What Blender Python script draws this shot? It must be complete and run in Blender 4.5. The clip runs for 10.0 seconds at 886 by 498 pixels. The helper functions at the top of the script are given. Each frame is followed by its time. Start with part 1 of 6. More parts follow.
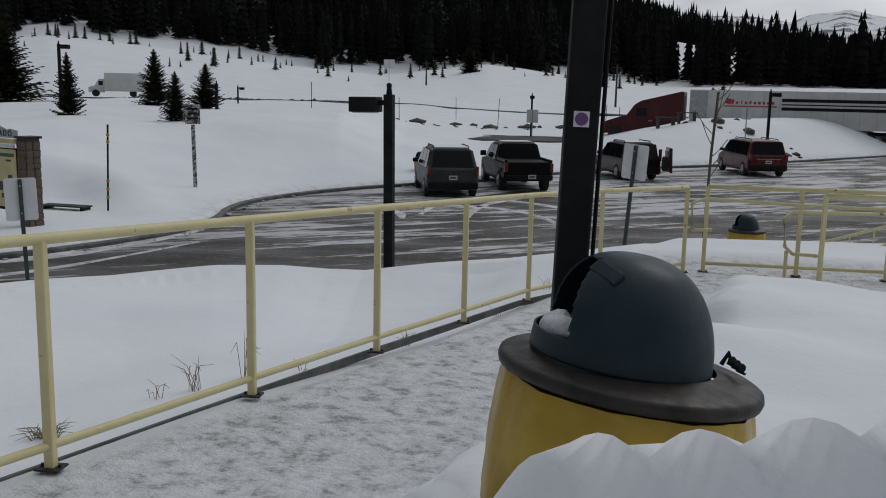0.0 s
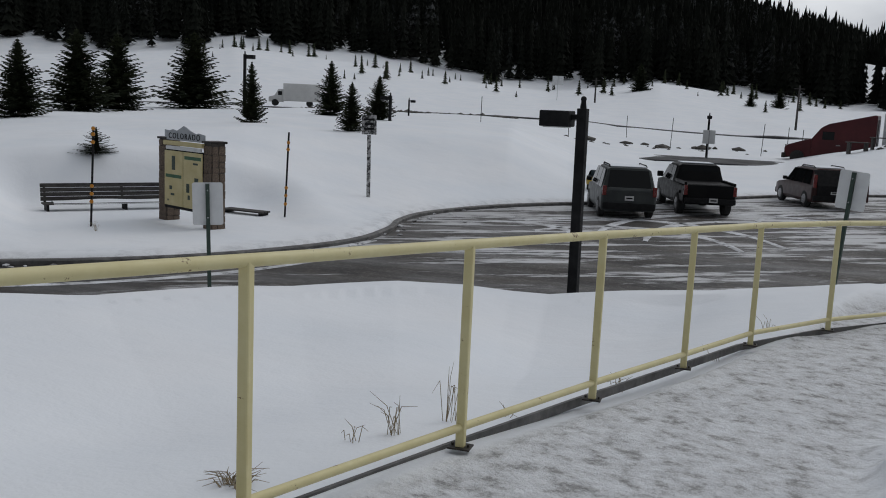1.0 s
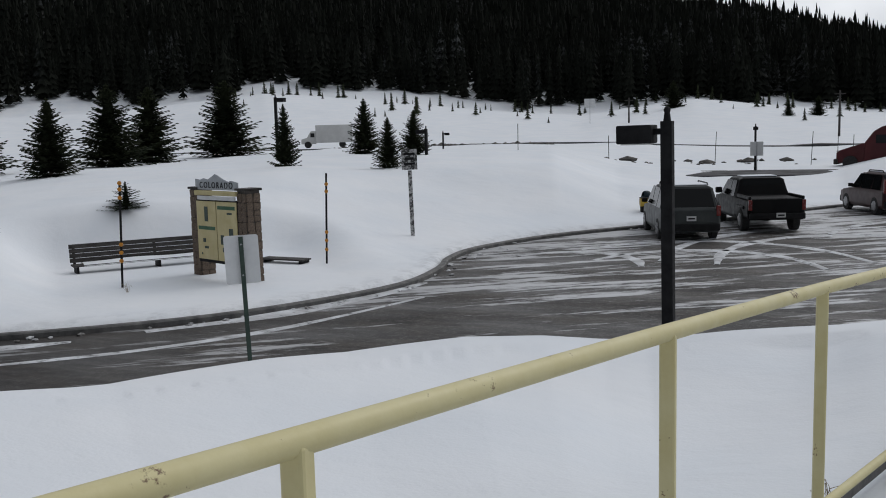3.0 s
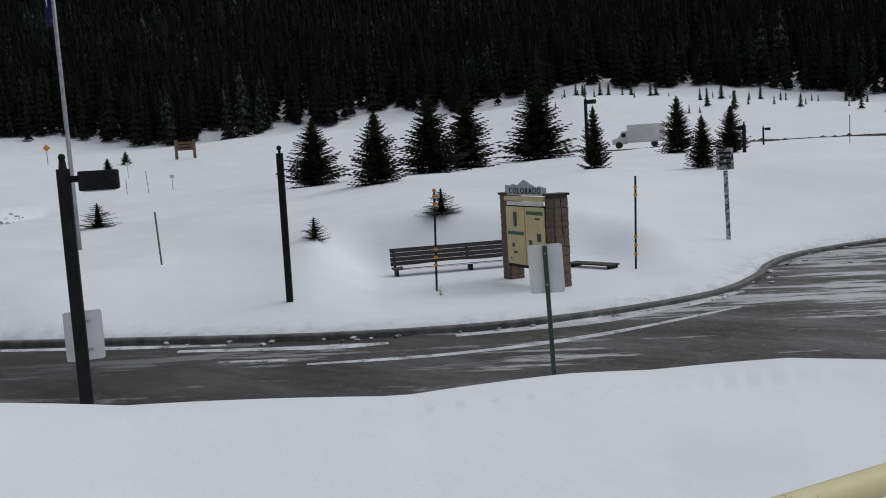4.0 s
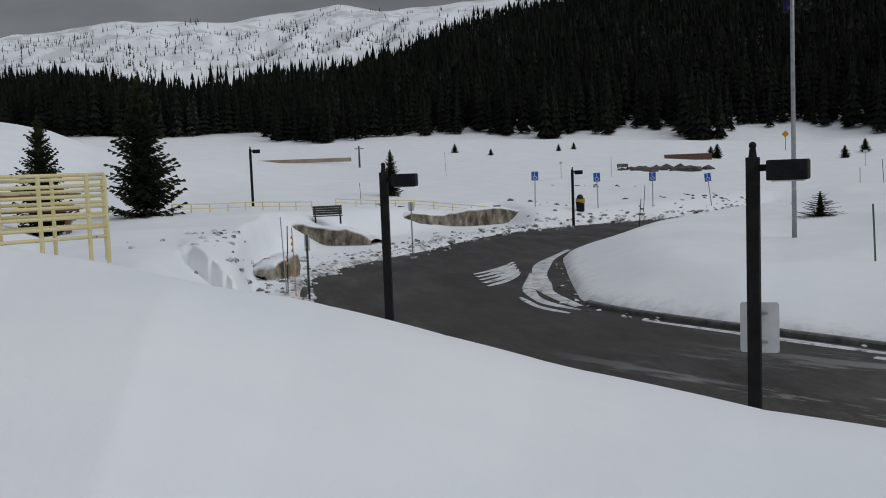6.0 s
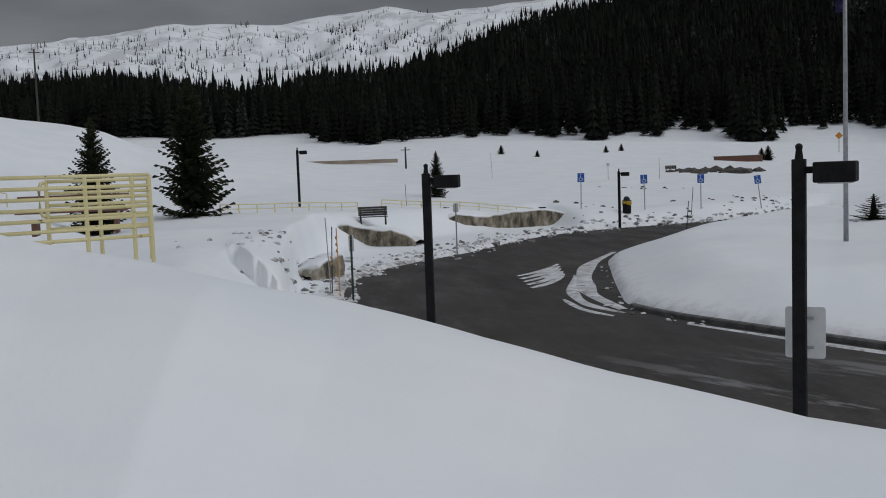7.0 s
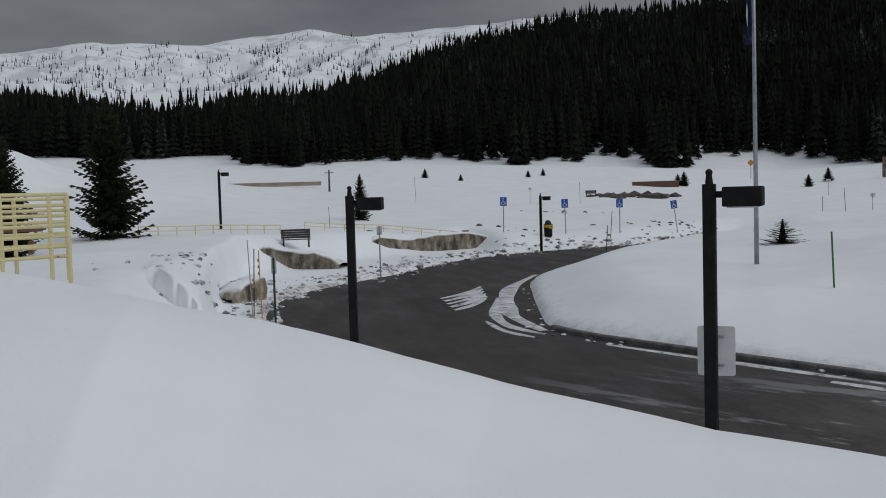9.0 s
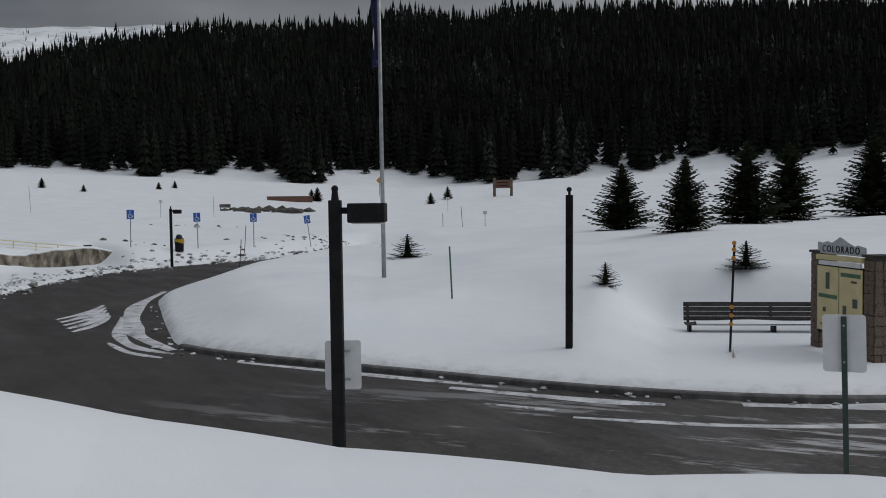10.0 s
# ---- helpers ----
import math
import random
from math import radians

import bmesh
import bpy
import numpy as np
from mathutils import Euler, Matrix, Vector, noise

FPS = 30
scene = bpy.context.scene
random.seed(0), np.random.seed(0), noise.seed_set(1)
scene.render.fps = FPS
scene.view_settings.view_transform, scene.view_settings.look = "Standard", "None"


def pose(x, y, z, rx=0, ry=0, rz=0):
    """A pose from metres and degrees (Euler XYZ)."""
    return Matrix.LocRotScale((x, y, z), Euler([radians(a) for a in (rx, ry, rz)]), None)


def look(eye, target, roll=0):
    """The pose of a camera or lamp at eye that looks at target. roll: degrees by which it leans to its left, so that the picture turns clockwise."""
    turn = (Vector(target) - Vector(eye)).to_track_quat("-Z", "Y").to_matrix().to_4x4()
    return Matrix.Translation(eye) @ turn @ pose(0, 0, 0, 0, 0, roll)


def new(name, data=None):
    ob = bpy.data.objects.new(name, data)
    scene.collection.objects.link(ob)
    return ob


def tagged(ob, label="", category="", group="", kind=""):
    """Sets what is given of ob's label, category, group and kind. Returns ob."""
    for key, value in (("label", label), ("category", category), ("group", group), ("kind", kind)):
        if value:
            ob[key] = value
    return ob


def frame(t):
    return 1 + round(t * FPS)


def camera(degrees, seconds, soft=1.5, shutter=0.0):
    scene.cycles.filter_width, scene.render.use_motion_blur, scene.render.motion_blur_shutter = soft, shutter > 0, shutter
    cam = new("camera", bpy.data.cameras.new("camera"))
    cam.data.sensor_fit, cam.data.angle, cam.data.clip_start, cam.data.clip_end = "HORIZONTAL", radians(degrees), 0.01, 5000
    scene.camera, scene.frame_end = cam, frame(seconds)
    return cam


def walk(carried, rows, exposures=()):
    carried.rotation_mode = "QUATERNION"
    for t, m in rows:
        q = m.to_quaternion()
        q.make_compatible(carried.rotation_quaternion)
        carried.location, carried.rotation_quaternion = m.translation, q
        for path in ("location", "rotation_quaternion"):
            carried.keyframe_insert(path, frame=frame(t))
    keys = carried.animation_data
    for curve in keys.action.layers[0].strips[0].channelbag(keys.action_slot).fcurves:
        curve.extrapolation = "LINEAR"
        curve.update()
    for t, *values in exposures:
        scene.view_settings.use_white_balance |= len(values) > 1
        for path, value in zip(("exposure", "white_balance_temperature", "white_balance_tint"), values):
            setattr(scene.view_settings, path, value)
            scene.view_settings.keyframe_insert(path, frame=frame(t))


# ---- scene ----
cam = camera(50.9, 10.0, soft=1.0)
PATH = [
    (0, (1.329, 0.096, 1.745), (1.08, 2.052, 1.414), 1.2),
    (0.5, (0.999, 0.453, 1.706), (0.611, 2.391, 1.398), 2.6),
    (1, (0.754, 0.832, 1.684), (0.174, 2.721, 1.375), 2.6),
    (1.5, (0.431, 1.235, 1.648), (-0.142, 3.131, 1.374), 1.3),
    (2, (0.198, 1.61, 1.588), (-0.316, 3.527, 1.338), 0.4),
    (2.2, (0.083, 1.79, 1.595), (-0.531, 3.677, 1.344), -0.3),
    (3.3, (-0.278, 2.752, 1.568), (-0.981, 4.61, 1.335), -2.4),
    (3.5, (-0.323, 2.856, 1.557), (-1.177, 4.649, 1.322), -2.4),
    (4, (-0.306, 2.921, 1.653), (-1.547, 4.476, 1.441), -3.5),
    (4.5, (-0.31, 3.145, 1.678), (-1.93, 4.304, 1.503), -1.7),
    (5, (-0.385, 3.345, 1.649), (-2.22, 4.124, 1.487), -2.1),
    (5.5, (-0.433, 3.487, 1.652), (-2.367, 3.972, 1.499), -3.1),
    (5.7, (-0.412, 3.547, 1.660), (-2.362, 3.928, 1.499), -2.6),
    (7, (-0.411, 3.694, 1.656), (-2.396, 3.887, 1.498), -2.0),
    (7.5, (-0.35, 3.667, 1.646), (-2.342, 3.781, 1.505), -2.1),
    (8, (-0.335, 3.679, 1.653), (-2.328, 3.771, 1.527), -1.9),
    (8.5, (-0.258, 3.688, 1.659), (-2.246, 3.87, 1.543), -1.6),
    (9, (-0.273, 3.684, 1.64), (-2.238, 4.041, 1.527), -1.6),
    (9.5, (-0.336, 3.716, 1.66), (-2.24, 4.318, 1.559), -1.2),
    (10, (-0.475, 3.875, 1.645), (-2.16, 4.948, 1.547), -0.7),
]
walk(cam, [(t, look(e, g, r)) for t, e, g, r in PATH], exposures=((0.0, -0.82), (1.0, -0.72), (2.0, -0.58), (4.5, -0.5), (7.0, -0.78), (10.0, -0.72)))

# ---- sky and light: overcast, brightest towards the veiled sun ----
SUN_YAW, SUN_EL = -32.0, 42.0
SUN_DIR = Vector((math.sin(radians(-SUN_YAW)) * math.cos(radians(SUN_EL)),
                  math.cos(radians(SUN_YAW)) * math.cos(radians(SUN_EL)), math.sin(radians(SUN_EL))))
world = bpy.data.worlds.new("world")
scene.world = world
world.use_nodes = True
wn, wl = world.node_tree.nodes, world.node_tree.links
wn.clear()
w_out = wn.new("ShaderNodeOutputWorld")
w_bg = wn.new("ShaderNodeBackground")
w_sky = wn.new("ShaderNodeTexSky")
w_sky.sky_type, w_sky.sun_disc = "NISHITA", False
w_sky.sun_elevation, w_sky.sun_rotation = radians(SUN_EL), radians(-SUN_YAW)
w_co = wn.new("ShaderNodeTexCoord")
w_map = wn.new("ShaderNodeMapping")
w_map.inputs["Scale"].default_value = (1.6, 1.6, 5.5)
w_noise = wn.new("ShaderNodeTexNoise")
w_noise.inputs["Scale"].default_value, w_noise.inputs["Detail"].default_value = 1.7, 7
w_ramp = wn.new("ShaderNodeValToRGB")
w_ramp.color_ramp.elements[0].position, w_ramp.color_ramp.elements[0].color = 0.33, (3.1, 3.25, 3.55, 1)
w_ramp.color_ramp.elements[1].position, w_ramp.color_ramp.elements[1].color = 0.72, (6.7, 6.85, 7.1, 1)
w_dot = wn.new("ShaderNodeVectorMath")
w_dot.operation = "DOT_PRODUCT"
w_dot.inputs[1].default_value = SUN_DIR
w_rng = wn.new("ShaderNodeMapRange")
w_rng.inputs["From Min"].default_value, w_rng.inputs["From Max"].default_value = 0.0, 0.95
w_rng.inputs["To Min"].default_value, w_rng.inputs["To Max"].default_value = 0.75, 3.6
w_rng.interpolation_type = "SMOOTHSTEP"
w_mul = wn.new("ShaderNodeVectorMath")
w_mul.operation = "SCALE"
w_mix = wn.new("ShaderNodeMix")
w_mix.data_type = "RGBA"
w_mix.inputs["Factor"].default_value = 0.9
wl.new(w_co.outputs["Generated"], w_map.inputs["Vector"])
wl.new(w_map.outputs["Vector"], w_noise.inputs["Vector"])
wl.new(w_noise.outputs["Fac"], w_ramp.inputs["Fac"])
wl.new(w_co.outputs["Generated"], w_dot.inputs[0])
wl.new(w_dot.outputs["Value"], w_rng.inputs["Value"])
wl.new(w_ramp.outputs["Color"], w_mul.inputs[0])
wl.new(w_rng.outputs["Result"], w_mul.inputs["Scale"])
wl.new(w_sky.outputs["Color"], w_mix.inputs["A"])
wl.new(w_mul.outputs["Vector"], w_mix.inputs["B"])
wl.new(w_mix.outputs["Result"], w_bg.inputs["Color"])
w_bg.inputs["Strength"].default_value = 0.075
wl.new(w_bg.outputs["Background"], w_out.inputs["Surface"])

sun = new("sun", bpy.data.lights.new("sun", "SUN"))
sun.data.energy, sun.data.angle, sun.data.color = 0.7, radians(25), (1.0, 0.96, 0.9)
sun.matrix_world = look((0, 0, 60), Vector((0, 0, 60)) - SUN_DIR * 10)

# ---- materials ----
def material(name, colour, rough=0.6, metal=0.0, spec=0.5):
    m = bpy.data.materials.new(name)
    m.use_nodes = True
    b = m.node_tree.nodes["Principled BSDF"]
    b.inputs["Base Color"].default_value = (*colour, 1)
    b.inputs["Roughness"].default_value = rough
    b.inputs["Metallic"].default_value = metal
    b.inputs["Specular IOR Level"].default_value = spec
    return m


def noise_node(m, scale, detail=4, rough=0.55, stretch=(1, 1, 1), coords="Object"):
    n, l = m.node_tree.nodes, m.node_tree.links
    c, mp, t = n.new("ShaderNodeTexCoord"), n.new("ShaderNodeMapping"), n.new("ShaderNodeTexNoise")
    mp.inputs["Scale"].default_value = stretch
    t.inputs["Scale"].default_value, t.inputs["Detail"].default_value, t.inputs["Roughness"].default_value = scale, detail, rough
    l.new(c.outputs[coords], mp.inputs["Vector"])
    l.new(mp.outputs["Vector"], t.inputs["Vector"])
    return t.outputs["Fac"]


def ramp_node(m, fac, stops):
    n, l = m.node_tree.nodes, m.node_tree.links
    r = n.new("ShaderNodeValToRGB")
    while len(r.color_ramp.elements) < len(stops):
        r.color_ramp.elements.new(0.5)
    for e, (p, c) in zip(r.color_ramp.elements, stops):
        e.position, e.color = p, (*c, 1) if len(c) == 3 else c
    l.new(fac, r.inputs["Fac"])
    return r.outputs["Color"]


def mix_node(m, fac, a, b):
    n, l = m.node_tree.nodes, m.node_tree.links
    x = n.new("ShaderNodeMix")
    x.data_type = "RGBA"
    for key, v in (("Factor", fac), ("A", a), ("B", b)):
        if hasattr(v, "is_linked"):
            l.new(v, x.inputs[key])
        else:
            x.inputs[key].default_value = v if key == "Factor" else (*v, 1)
    return x.outputs["Result"]


def bump(m, fac, strength, distance):
    n, l = m.node_tree.nodes, m.node_tree.links
    b = n.new("ShaderNodeBump")
    b.inputs["Strength"].default_value, b.inputs["Distance"].default_value = strength, distance
    l.new(fac, b.inputs["Height"])
    old = n["Principled BSDF"].inputs["Normal"]
    if old.is_linked:
        l.new(old.links[0].from_socket, b.inputs["Normal"])
    l.new(b.outputs["Normal"], old)


def set_input(m, key, socket):
    m.node_tree.links.new(socket, m.node_tree.nodes["Principled BSDF"].inputs[key])


def math_node(m, op, a, b=0.0, clamp=False):
    n, l = m.node_tree.nodes, m.node_tree.links
    x = n.new("ShaderNodeMath")
    x.operation, x.use_clamp = op, clamp
    for i, v in enumerate((a, b)):
        if hasattr(v, "is_linked"):
            l.new(v, x.inputs[i])
        else:
            x.inputs[i].default_value = v
    return x.outputs[0]


def worn(name, c1, c2, scale, rough=0.6, metal=0.0, bumps=0.0, spec=0.5, stretch=(1, 1, 1), lo=0.35, hi=0.7):
    """A surface of two tones in blotches and grain."""
    m = material(name, c1, rough, metal, spec)
    f = noise_node(m, scale, 6, 0.65, stretch)
    set_input(m, "Base Color", ramp_node(m, f, ((lo, c1), (hi, c2))))
    set_input(m, "Roughness", ramp_node(m, noise_node(m, scale * 3.1, 3), ((0.3, (rough * 0.8,) * 3), (0.7, (min(1, rough * 1.2),) * 3))))
    if bumps:
        bump(m, noise_node(m, scale * 6, 4), 0.5, bumps)
    return m


SNOW_C = (0.80, 0.83, 0.87)
M_snow = material("snow", SNOW_C, 0.75, 0, 0.25)
set_input(M_snow, "Base Color", ramp_node(M_snow, noise_node(M_snow, 0.35, 6), ((0.3, (0.76, 0.80, 0.85)), (0.7, (0.83, 0.85, 0.88)))))
bump(M_snow, noise_node(M_snow, 1.3, 5, 0.5), 0.35, 0.10)
bump(M_snow, noise_node(M_snow, 28, 3), 0.25, 0.012)

# ground sheet: snow, packed path, forest floor toned as shade, and bare rock, by where they lie
M_ground = material("ground_snow", SNOW_C, 0.75, 0, 0.25)
def attribute(m, name):
    a = m.node_tree.nodes.new("ShaderNodeAttribute")
    a.attribute_name = name
    return a.outputs["Fac"]
g_snow = ramp_node(M_ground, noise_node(M_ground, 0.35, 6), ((0.3, (0.76, 0.80, 0.85)), (0.7, (0.83, 0.85, 0.88))))
g_path = ramp_node(M_ground, noise_node(M_ground, 7.0, 8, 0.72), ((0.36, (0.30, 0.30, 0.30)), (0.47, (0.62, 0.63, 0.65)), (0.6, (0.74, 0.76, 0.79))))
# shade under the dense spruces is put into this dark ground colour
g_floor_shade = ramp_node(M_ground, noise_node(M_ground, 0.12, 6), ((0.35, (0.018, 0.02, 0.016)), (0.7, (0.05, 0.05, 0.042))))
g_rock = ramp_node(M_ground, noise_node(M_ground, 0.012, 9, 0.7), ((0.50, (0.80, 0.83, 0.87)), (0.57, (0.13, 0.13, 0.14))))
g_dirt = ramp_node(M_ground, noise_node(M_ground, 2.2, 7, 0.7), ((0.40, (0.07, 0.06, 0.05)), (0.55, (0.66, 0.66, 0.66))))
col = mix_node(M_ground, attribute(M_ground, "path"), g_snow, g_path)
col = mix_node(M_ground, attribute(M_ground, "dirt"), col, g_dirt)
col = mix_node(M_ground, attribute(M_ground, "forest"), col, g_floor_shade)
col = mix_node(M_ground, attribute(M_ground, "rock"), col, g_rock)
set_input(M_ground, "Base Color", col)
bump(M_ground, noise_node(M_ground, 1.1, 5, 0.5), 0.3, 0.12)
bump(M_ground, noise_node(M_ground, 30, 3), 0.25, 0.012)
bump(M_ground, math_node(M_ground, "MULTIPLY", noise_node(M_ground, 9, 6, 0.7), attribute(M_ground, "path")), 0.9, 0.05)

# wet asphalt with ice, slush and tyre tracks
M_road = material("wet_asphalt", (0.05, 0.05, 0.05), 0.5)
r_geo = M_road.node_tree.nodes.new("ShaderNodeNewGeometry")
r_sep = M_road.node_tree.nodes.new("ShaderNodeSeparateXYZ")
M_road.node_tree.links.new(r_geo.outputs["Position"], r_sep.inputs[0])
r_tar = ramp_node(M_road, noise_node(M_road, 0.25, 8, 0.7), ((0.3, (0.020, 0.018, 0.018)), (0.6, (0.042, 0.038, 0.036)), (0.8, (0.068, 0.060, 0.052))))
r_lot = math_node(M_road, "MULTIPLY", math_node(M_road, "ADD", r_sep.outputs["X"], 19.0), 0.07, True)
r_deep = math_node(M_road, "MULTIPLY", math_node(M_road, "SUBTRACT", math_node(M_road, "ADD", r_sep.outputs["Y"], math_node(M_road, "MULTIPLY", r_sep.outputs["X"], -0.55)), 23.0), 0.085, True)
r_lane = noise_node(M_road, 0.8, 10, 0.72, (3.2, .5, 1))
r_map = r_lane.node.inputs["Vector"].links[0].from_node
r_map.vector_type, r_map.inputs["Rotation"].default_value = "TEXTURE", (0, 0, radians(34))
r_grit = ramp_node(M_road, noise_node(M_road, 9, 9, 0.8), ((0.50, (0, 0, 0)), (0.62, (1, 1, 1))))
r_blot = noise_node(M_road, 0.16, 5, 0.6)
r_sum = math_node(M_road, "ADD", math_node(M_road, "MULTIPLY", r_lane, 0.90), math_node(M_road, "MULTIPLY", r_blot, 0.35))
r_ice = ramp_node(M_road, math_node(M_road, "ADD", r_sum, math_node(M_road, "MULTIPLY", r_deep, 0.07)), ((0.668, (0, 0, 0)), (0.715, (1, 1, 1))))
r_ice = math_node(M_road, "MULTIPLY", r_ice, r_lot)
r_mud = ramp_node(M_road, noise_node(M_road, 0.9, 8, 0.75, (0.6, 1.5, 1)), ((0.45, (0, 0, 0)), (0.65, (1, 1, 1))))
r_base = mix_node(M_road, math_node(M_road, "MULTIPLY", r_mud, math_node(M_road, "ADD", math_node(M_road, "MULTIPLY", r_lot, 0.6), 0.12)), r_tar, (0.085, 0.072, 0.060))
r_base = mix_node(M_road, math_node(M_road, "MULTIPLY", r_grit, math_node(M_road, "MULTIPLY", r_lot, 0.35)), r_base, (0.24, 0.23, 0.22))
set_input(M_road, "Base Color", mix_node(M_road, math_node(M_road, "MULTIPLY", r_ice, 0.85), r_base, (0.62, 0.63, 0.65)))
set_input(M_road, "Roughness", ramp_node(M_road, noise_node(M_road, 0.5, 5, 0.6, (0.5, 1.5, 1)), ((0.35, (0.42,) * 3), (0.65, (0.8,) * 3))))
M_road.node_tree.nodes["Principled BSDF"].inputs["Specular IOR Level"].default_value = 0.3
bump(M_road, noise_node(M_road, 45, 3), 0.4, 0.01)
bump(M_road, r_ice, 0.4, 0.03)

M_kerb = worn("kerb_concrete", (0.05, 0.05, 0.05), (0.16, 0.155, 0.15), 3.0, 0.7, bumps=0.01)
M_needle = worn("spruce_needles", (0.014, 0.020, 0.011), (0.042, 0.048, 0.024), 2.5, 0.8, spec=0.1)
# far needles darker than real foliage; shade among boughs is in the colour
M_needle_far_shaded = worn("far_spruce_with_shade", (0.006, 0.0075, 0.006), (0.017, 0.019, 0.015), 0.09, 0.9, spec=0.05)
fs_old = M_needle_far_shaded.node_tree.nodes["Principled BSDF"].inputs["Base Color"].links[0].from_socket
fs_n = math_node(M_needle_far_shaded, "MULTIPLY", ramp_node(M_needle_far_shaded, noise_node(M_needle_far_shaded, 0.022, 3, 0.5, (1, 1, .5)), ((0.60, (0, 0, 0)), (0.72, (1, 1, 1)))), ramp_node(M_needle_far_shaded, noise_node(M_needle_far_shaded, 0.5, 5, 0.8, (1, 1, 1.4)), ((0.5, (0, 0, 0)), (0.6, (1, 1, 1)))))
set_input(M_needle_far_shaded, "Base Color", mix_node(M_needle_far_shaded, fs_n, fs_old, (0.12, 0.125, 0.13)))
M_bark = worn("bark", (0.05, 0.04, 0.03), (0.11, 0.09, 0.07), 8, 0.9, stretch=(1, 1, 0.2), bumps=0.01)
M_yellow = worn("chipped_yellow_paint", (0.60, 0.53, 0.27), (0.67, 0.61, 0.35), 5, 0.5, bumps=0.002)
f = noise_node(M_yellow, 9, 8, 0.75)
M_yellow_old = M_yellow.node_tree.nodes["Principled BSDF"].inputs["Base Color"].links[0].from_socket
set_input(M_yellow, "Base Color", mix_node(M_yellow, ramp_node(M_yellow, f, ((0.62, (0, 0, 0)), (0.65, (1, 1, 1)))), M_yellow_old, (0.14, 0.07, 0.035)))
M_black = worn("black_painted_steel", (0.007, 0.007, 0.008), (0.018, 0.018, 0.019), 4, 0.65, bumps=0.002, spec=0.12)

# ---- mesh helpers ----
def link_mesh(name, verts, faces, mat, parent=None, smooth=True):
    me = bpy.data.meshes.new(name)
    me.from_pydata([tuple(v) for v in verts], [], [tuple(f) for f in faces])
    me.materials.append(mat)
    if smooth:
        me.polygons.foreach_set("use_smooth", [True] * len(me.polygons))
    me.update()
    ob = new(name, me)
    ob.parent = parent
    return ob


def part(name, bm, mat, parent=None, label="", smooth=False):
    me = bpy.data.meshes.new(name)
    bm.to_mesh(me)
    bm.free()
    me.materials.append(mat)
    if smooth:
        me.polygons.foreach_set("use_smooth", [True] * len(me.polygons))
    ob = new(name, me)
    ob.parent = parent
    if label:
        ob["label"] = label
    return ob


def empty(name, m, label, category, group=""):
    e = new(name)
    e.empty_display_size = 0.1
    e.matrix_world = m
    return tagged(e, label, category, group)


def box(bm, size, at=(0, 0, 0), rot=None, bev=0.0):
    m = Matrix.Translation(at) @ (rot or Matrix()) @ Matrix.Diagonal((*size, 1))
    g = bmesh.ops.create_cube(bm, size=1, matrix=m)
    if bev:
        es = list({e for v in g["verts"] for e in v.link_edges})
        bmesh.ops.bevel(bm, geom=es, offset=bev, segments=2, affect="EDGES", profile=0.5)
    return bm


def tube(bm, a, b, r1, r2=None, seg=10, caps=True):
    a, b = Vector(a), Vector(b)
    d = b - a
    m = Matrix.Translation((a + b) / 2) @ d.to_track_quat("Z", "Y").to_matrix().to_4x4()
    bmesh.ops.create_cone(bm, cap_ends=caps, segments=seg, radius1=r1, radius2=r1 if r2 is None else r2, depth=d.length, matrix=m)
    return bm


def tube_path(bm, pts, r, seg=10):
    """A bent pipe through points, one skin."""
    pts = [Vector(p) for p in pts]
    rings = []
    for i, p in enumerate(pts):
        d = (pts[min(i + 1, len(pts) - 1)] - pts[max(i - 1, 0)]).normalized()
        u = d.cross(Vector((0, 0, 1)))
        u = u.normalized() if u.length > .05 else Vector((1, 0, 0))
        w = u.cross(d)
        rings.append([bm.verts.new(p + (u * math.cos(6.2832 * k / seg) + w * math.sin(6.2832 * k / seg)) * r) for k in range(seg)])
    for a, b in zip(rings, rings[1:]):
        for k in range(seg):
            bm.faces.new((a[k], a[(k + 1) % seg], b[(k + 1) % seg], b[k]))
    bm.faces.new(rings[0][::-1])
    bm.faces.new(rings[-1])
    bmesh.ops.recalc_face_normals(bm, faces=bm.faces[:])
    return bm


def prism(bm, outline, y0, y1, axis="y"):
    """Extrudes an outline of (a, b) between two planes; axis y: a is x, b is z; axis x: a is y, b is z; axis z: a is x, b is y."""
    def p(a, b, c):
        return (a, c, b) if axis == "y" else (c, a, b) if axis == "x" else (a, b, c)
    lo = [bm.verts.new(p(a, b, y0)) for a, b in outline]
    hi = [bm.verts.new(p(a, b, y1)) for a, b in outline]
    n = len(outline)
    bm.faces.new(lo[::-1])
    bm.faces.new(hi)
    for i in range(n):
        j = (i + 1) % n
        bm.faces.new((lo[i], lo[j], hi[j], hi[i]))
    bmesh.ops.recalc_face_normals(bm, faces=bm.faces[:])
    return bm


def smoothstep(a, b, x):
    t = np.clip((x - a) / (b - a), 0, 1)
    return t * t * (3 - 2 * t)


def value_noise(x, y, seed=0):
    """Smooth noise of -1 to 1 on arrays."""
    rng = np.random.RandomState(seed)
    tab = rng.rand(256, 256)
    xi, yi = np.floor(x).astype(int), np.floor(y).astype(int)
    fx, fy = x - xi, y - yi
    fx, fy = fx * fx * (3 - 2 * fx), fy * fy * (3 - 2 * fy)
    g = lambda i, j: tab[i % 256, j % 256]
    return 2 * ((g(xi, yi) * (1 - fx) + g(xi + 1, yi) * fx) * (1 - fy) + (g(xi, yi + 1) * (1 - fx) + g(xi + 1, yi + 1) * fx) * fy) - 1


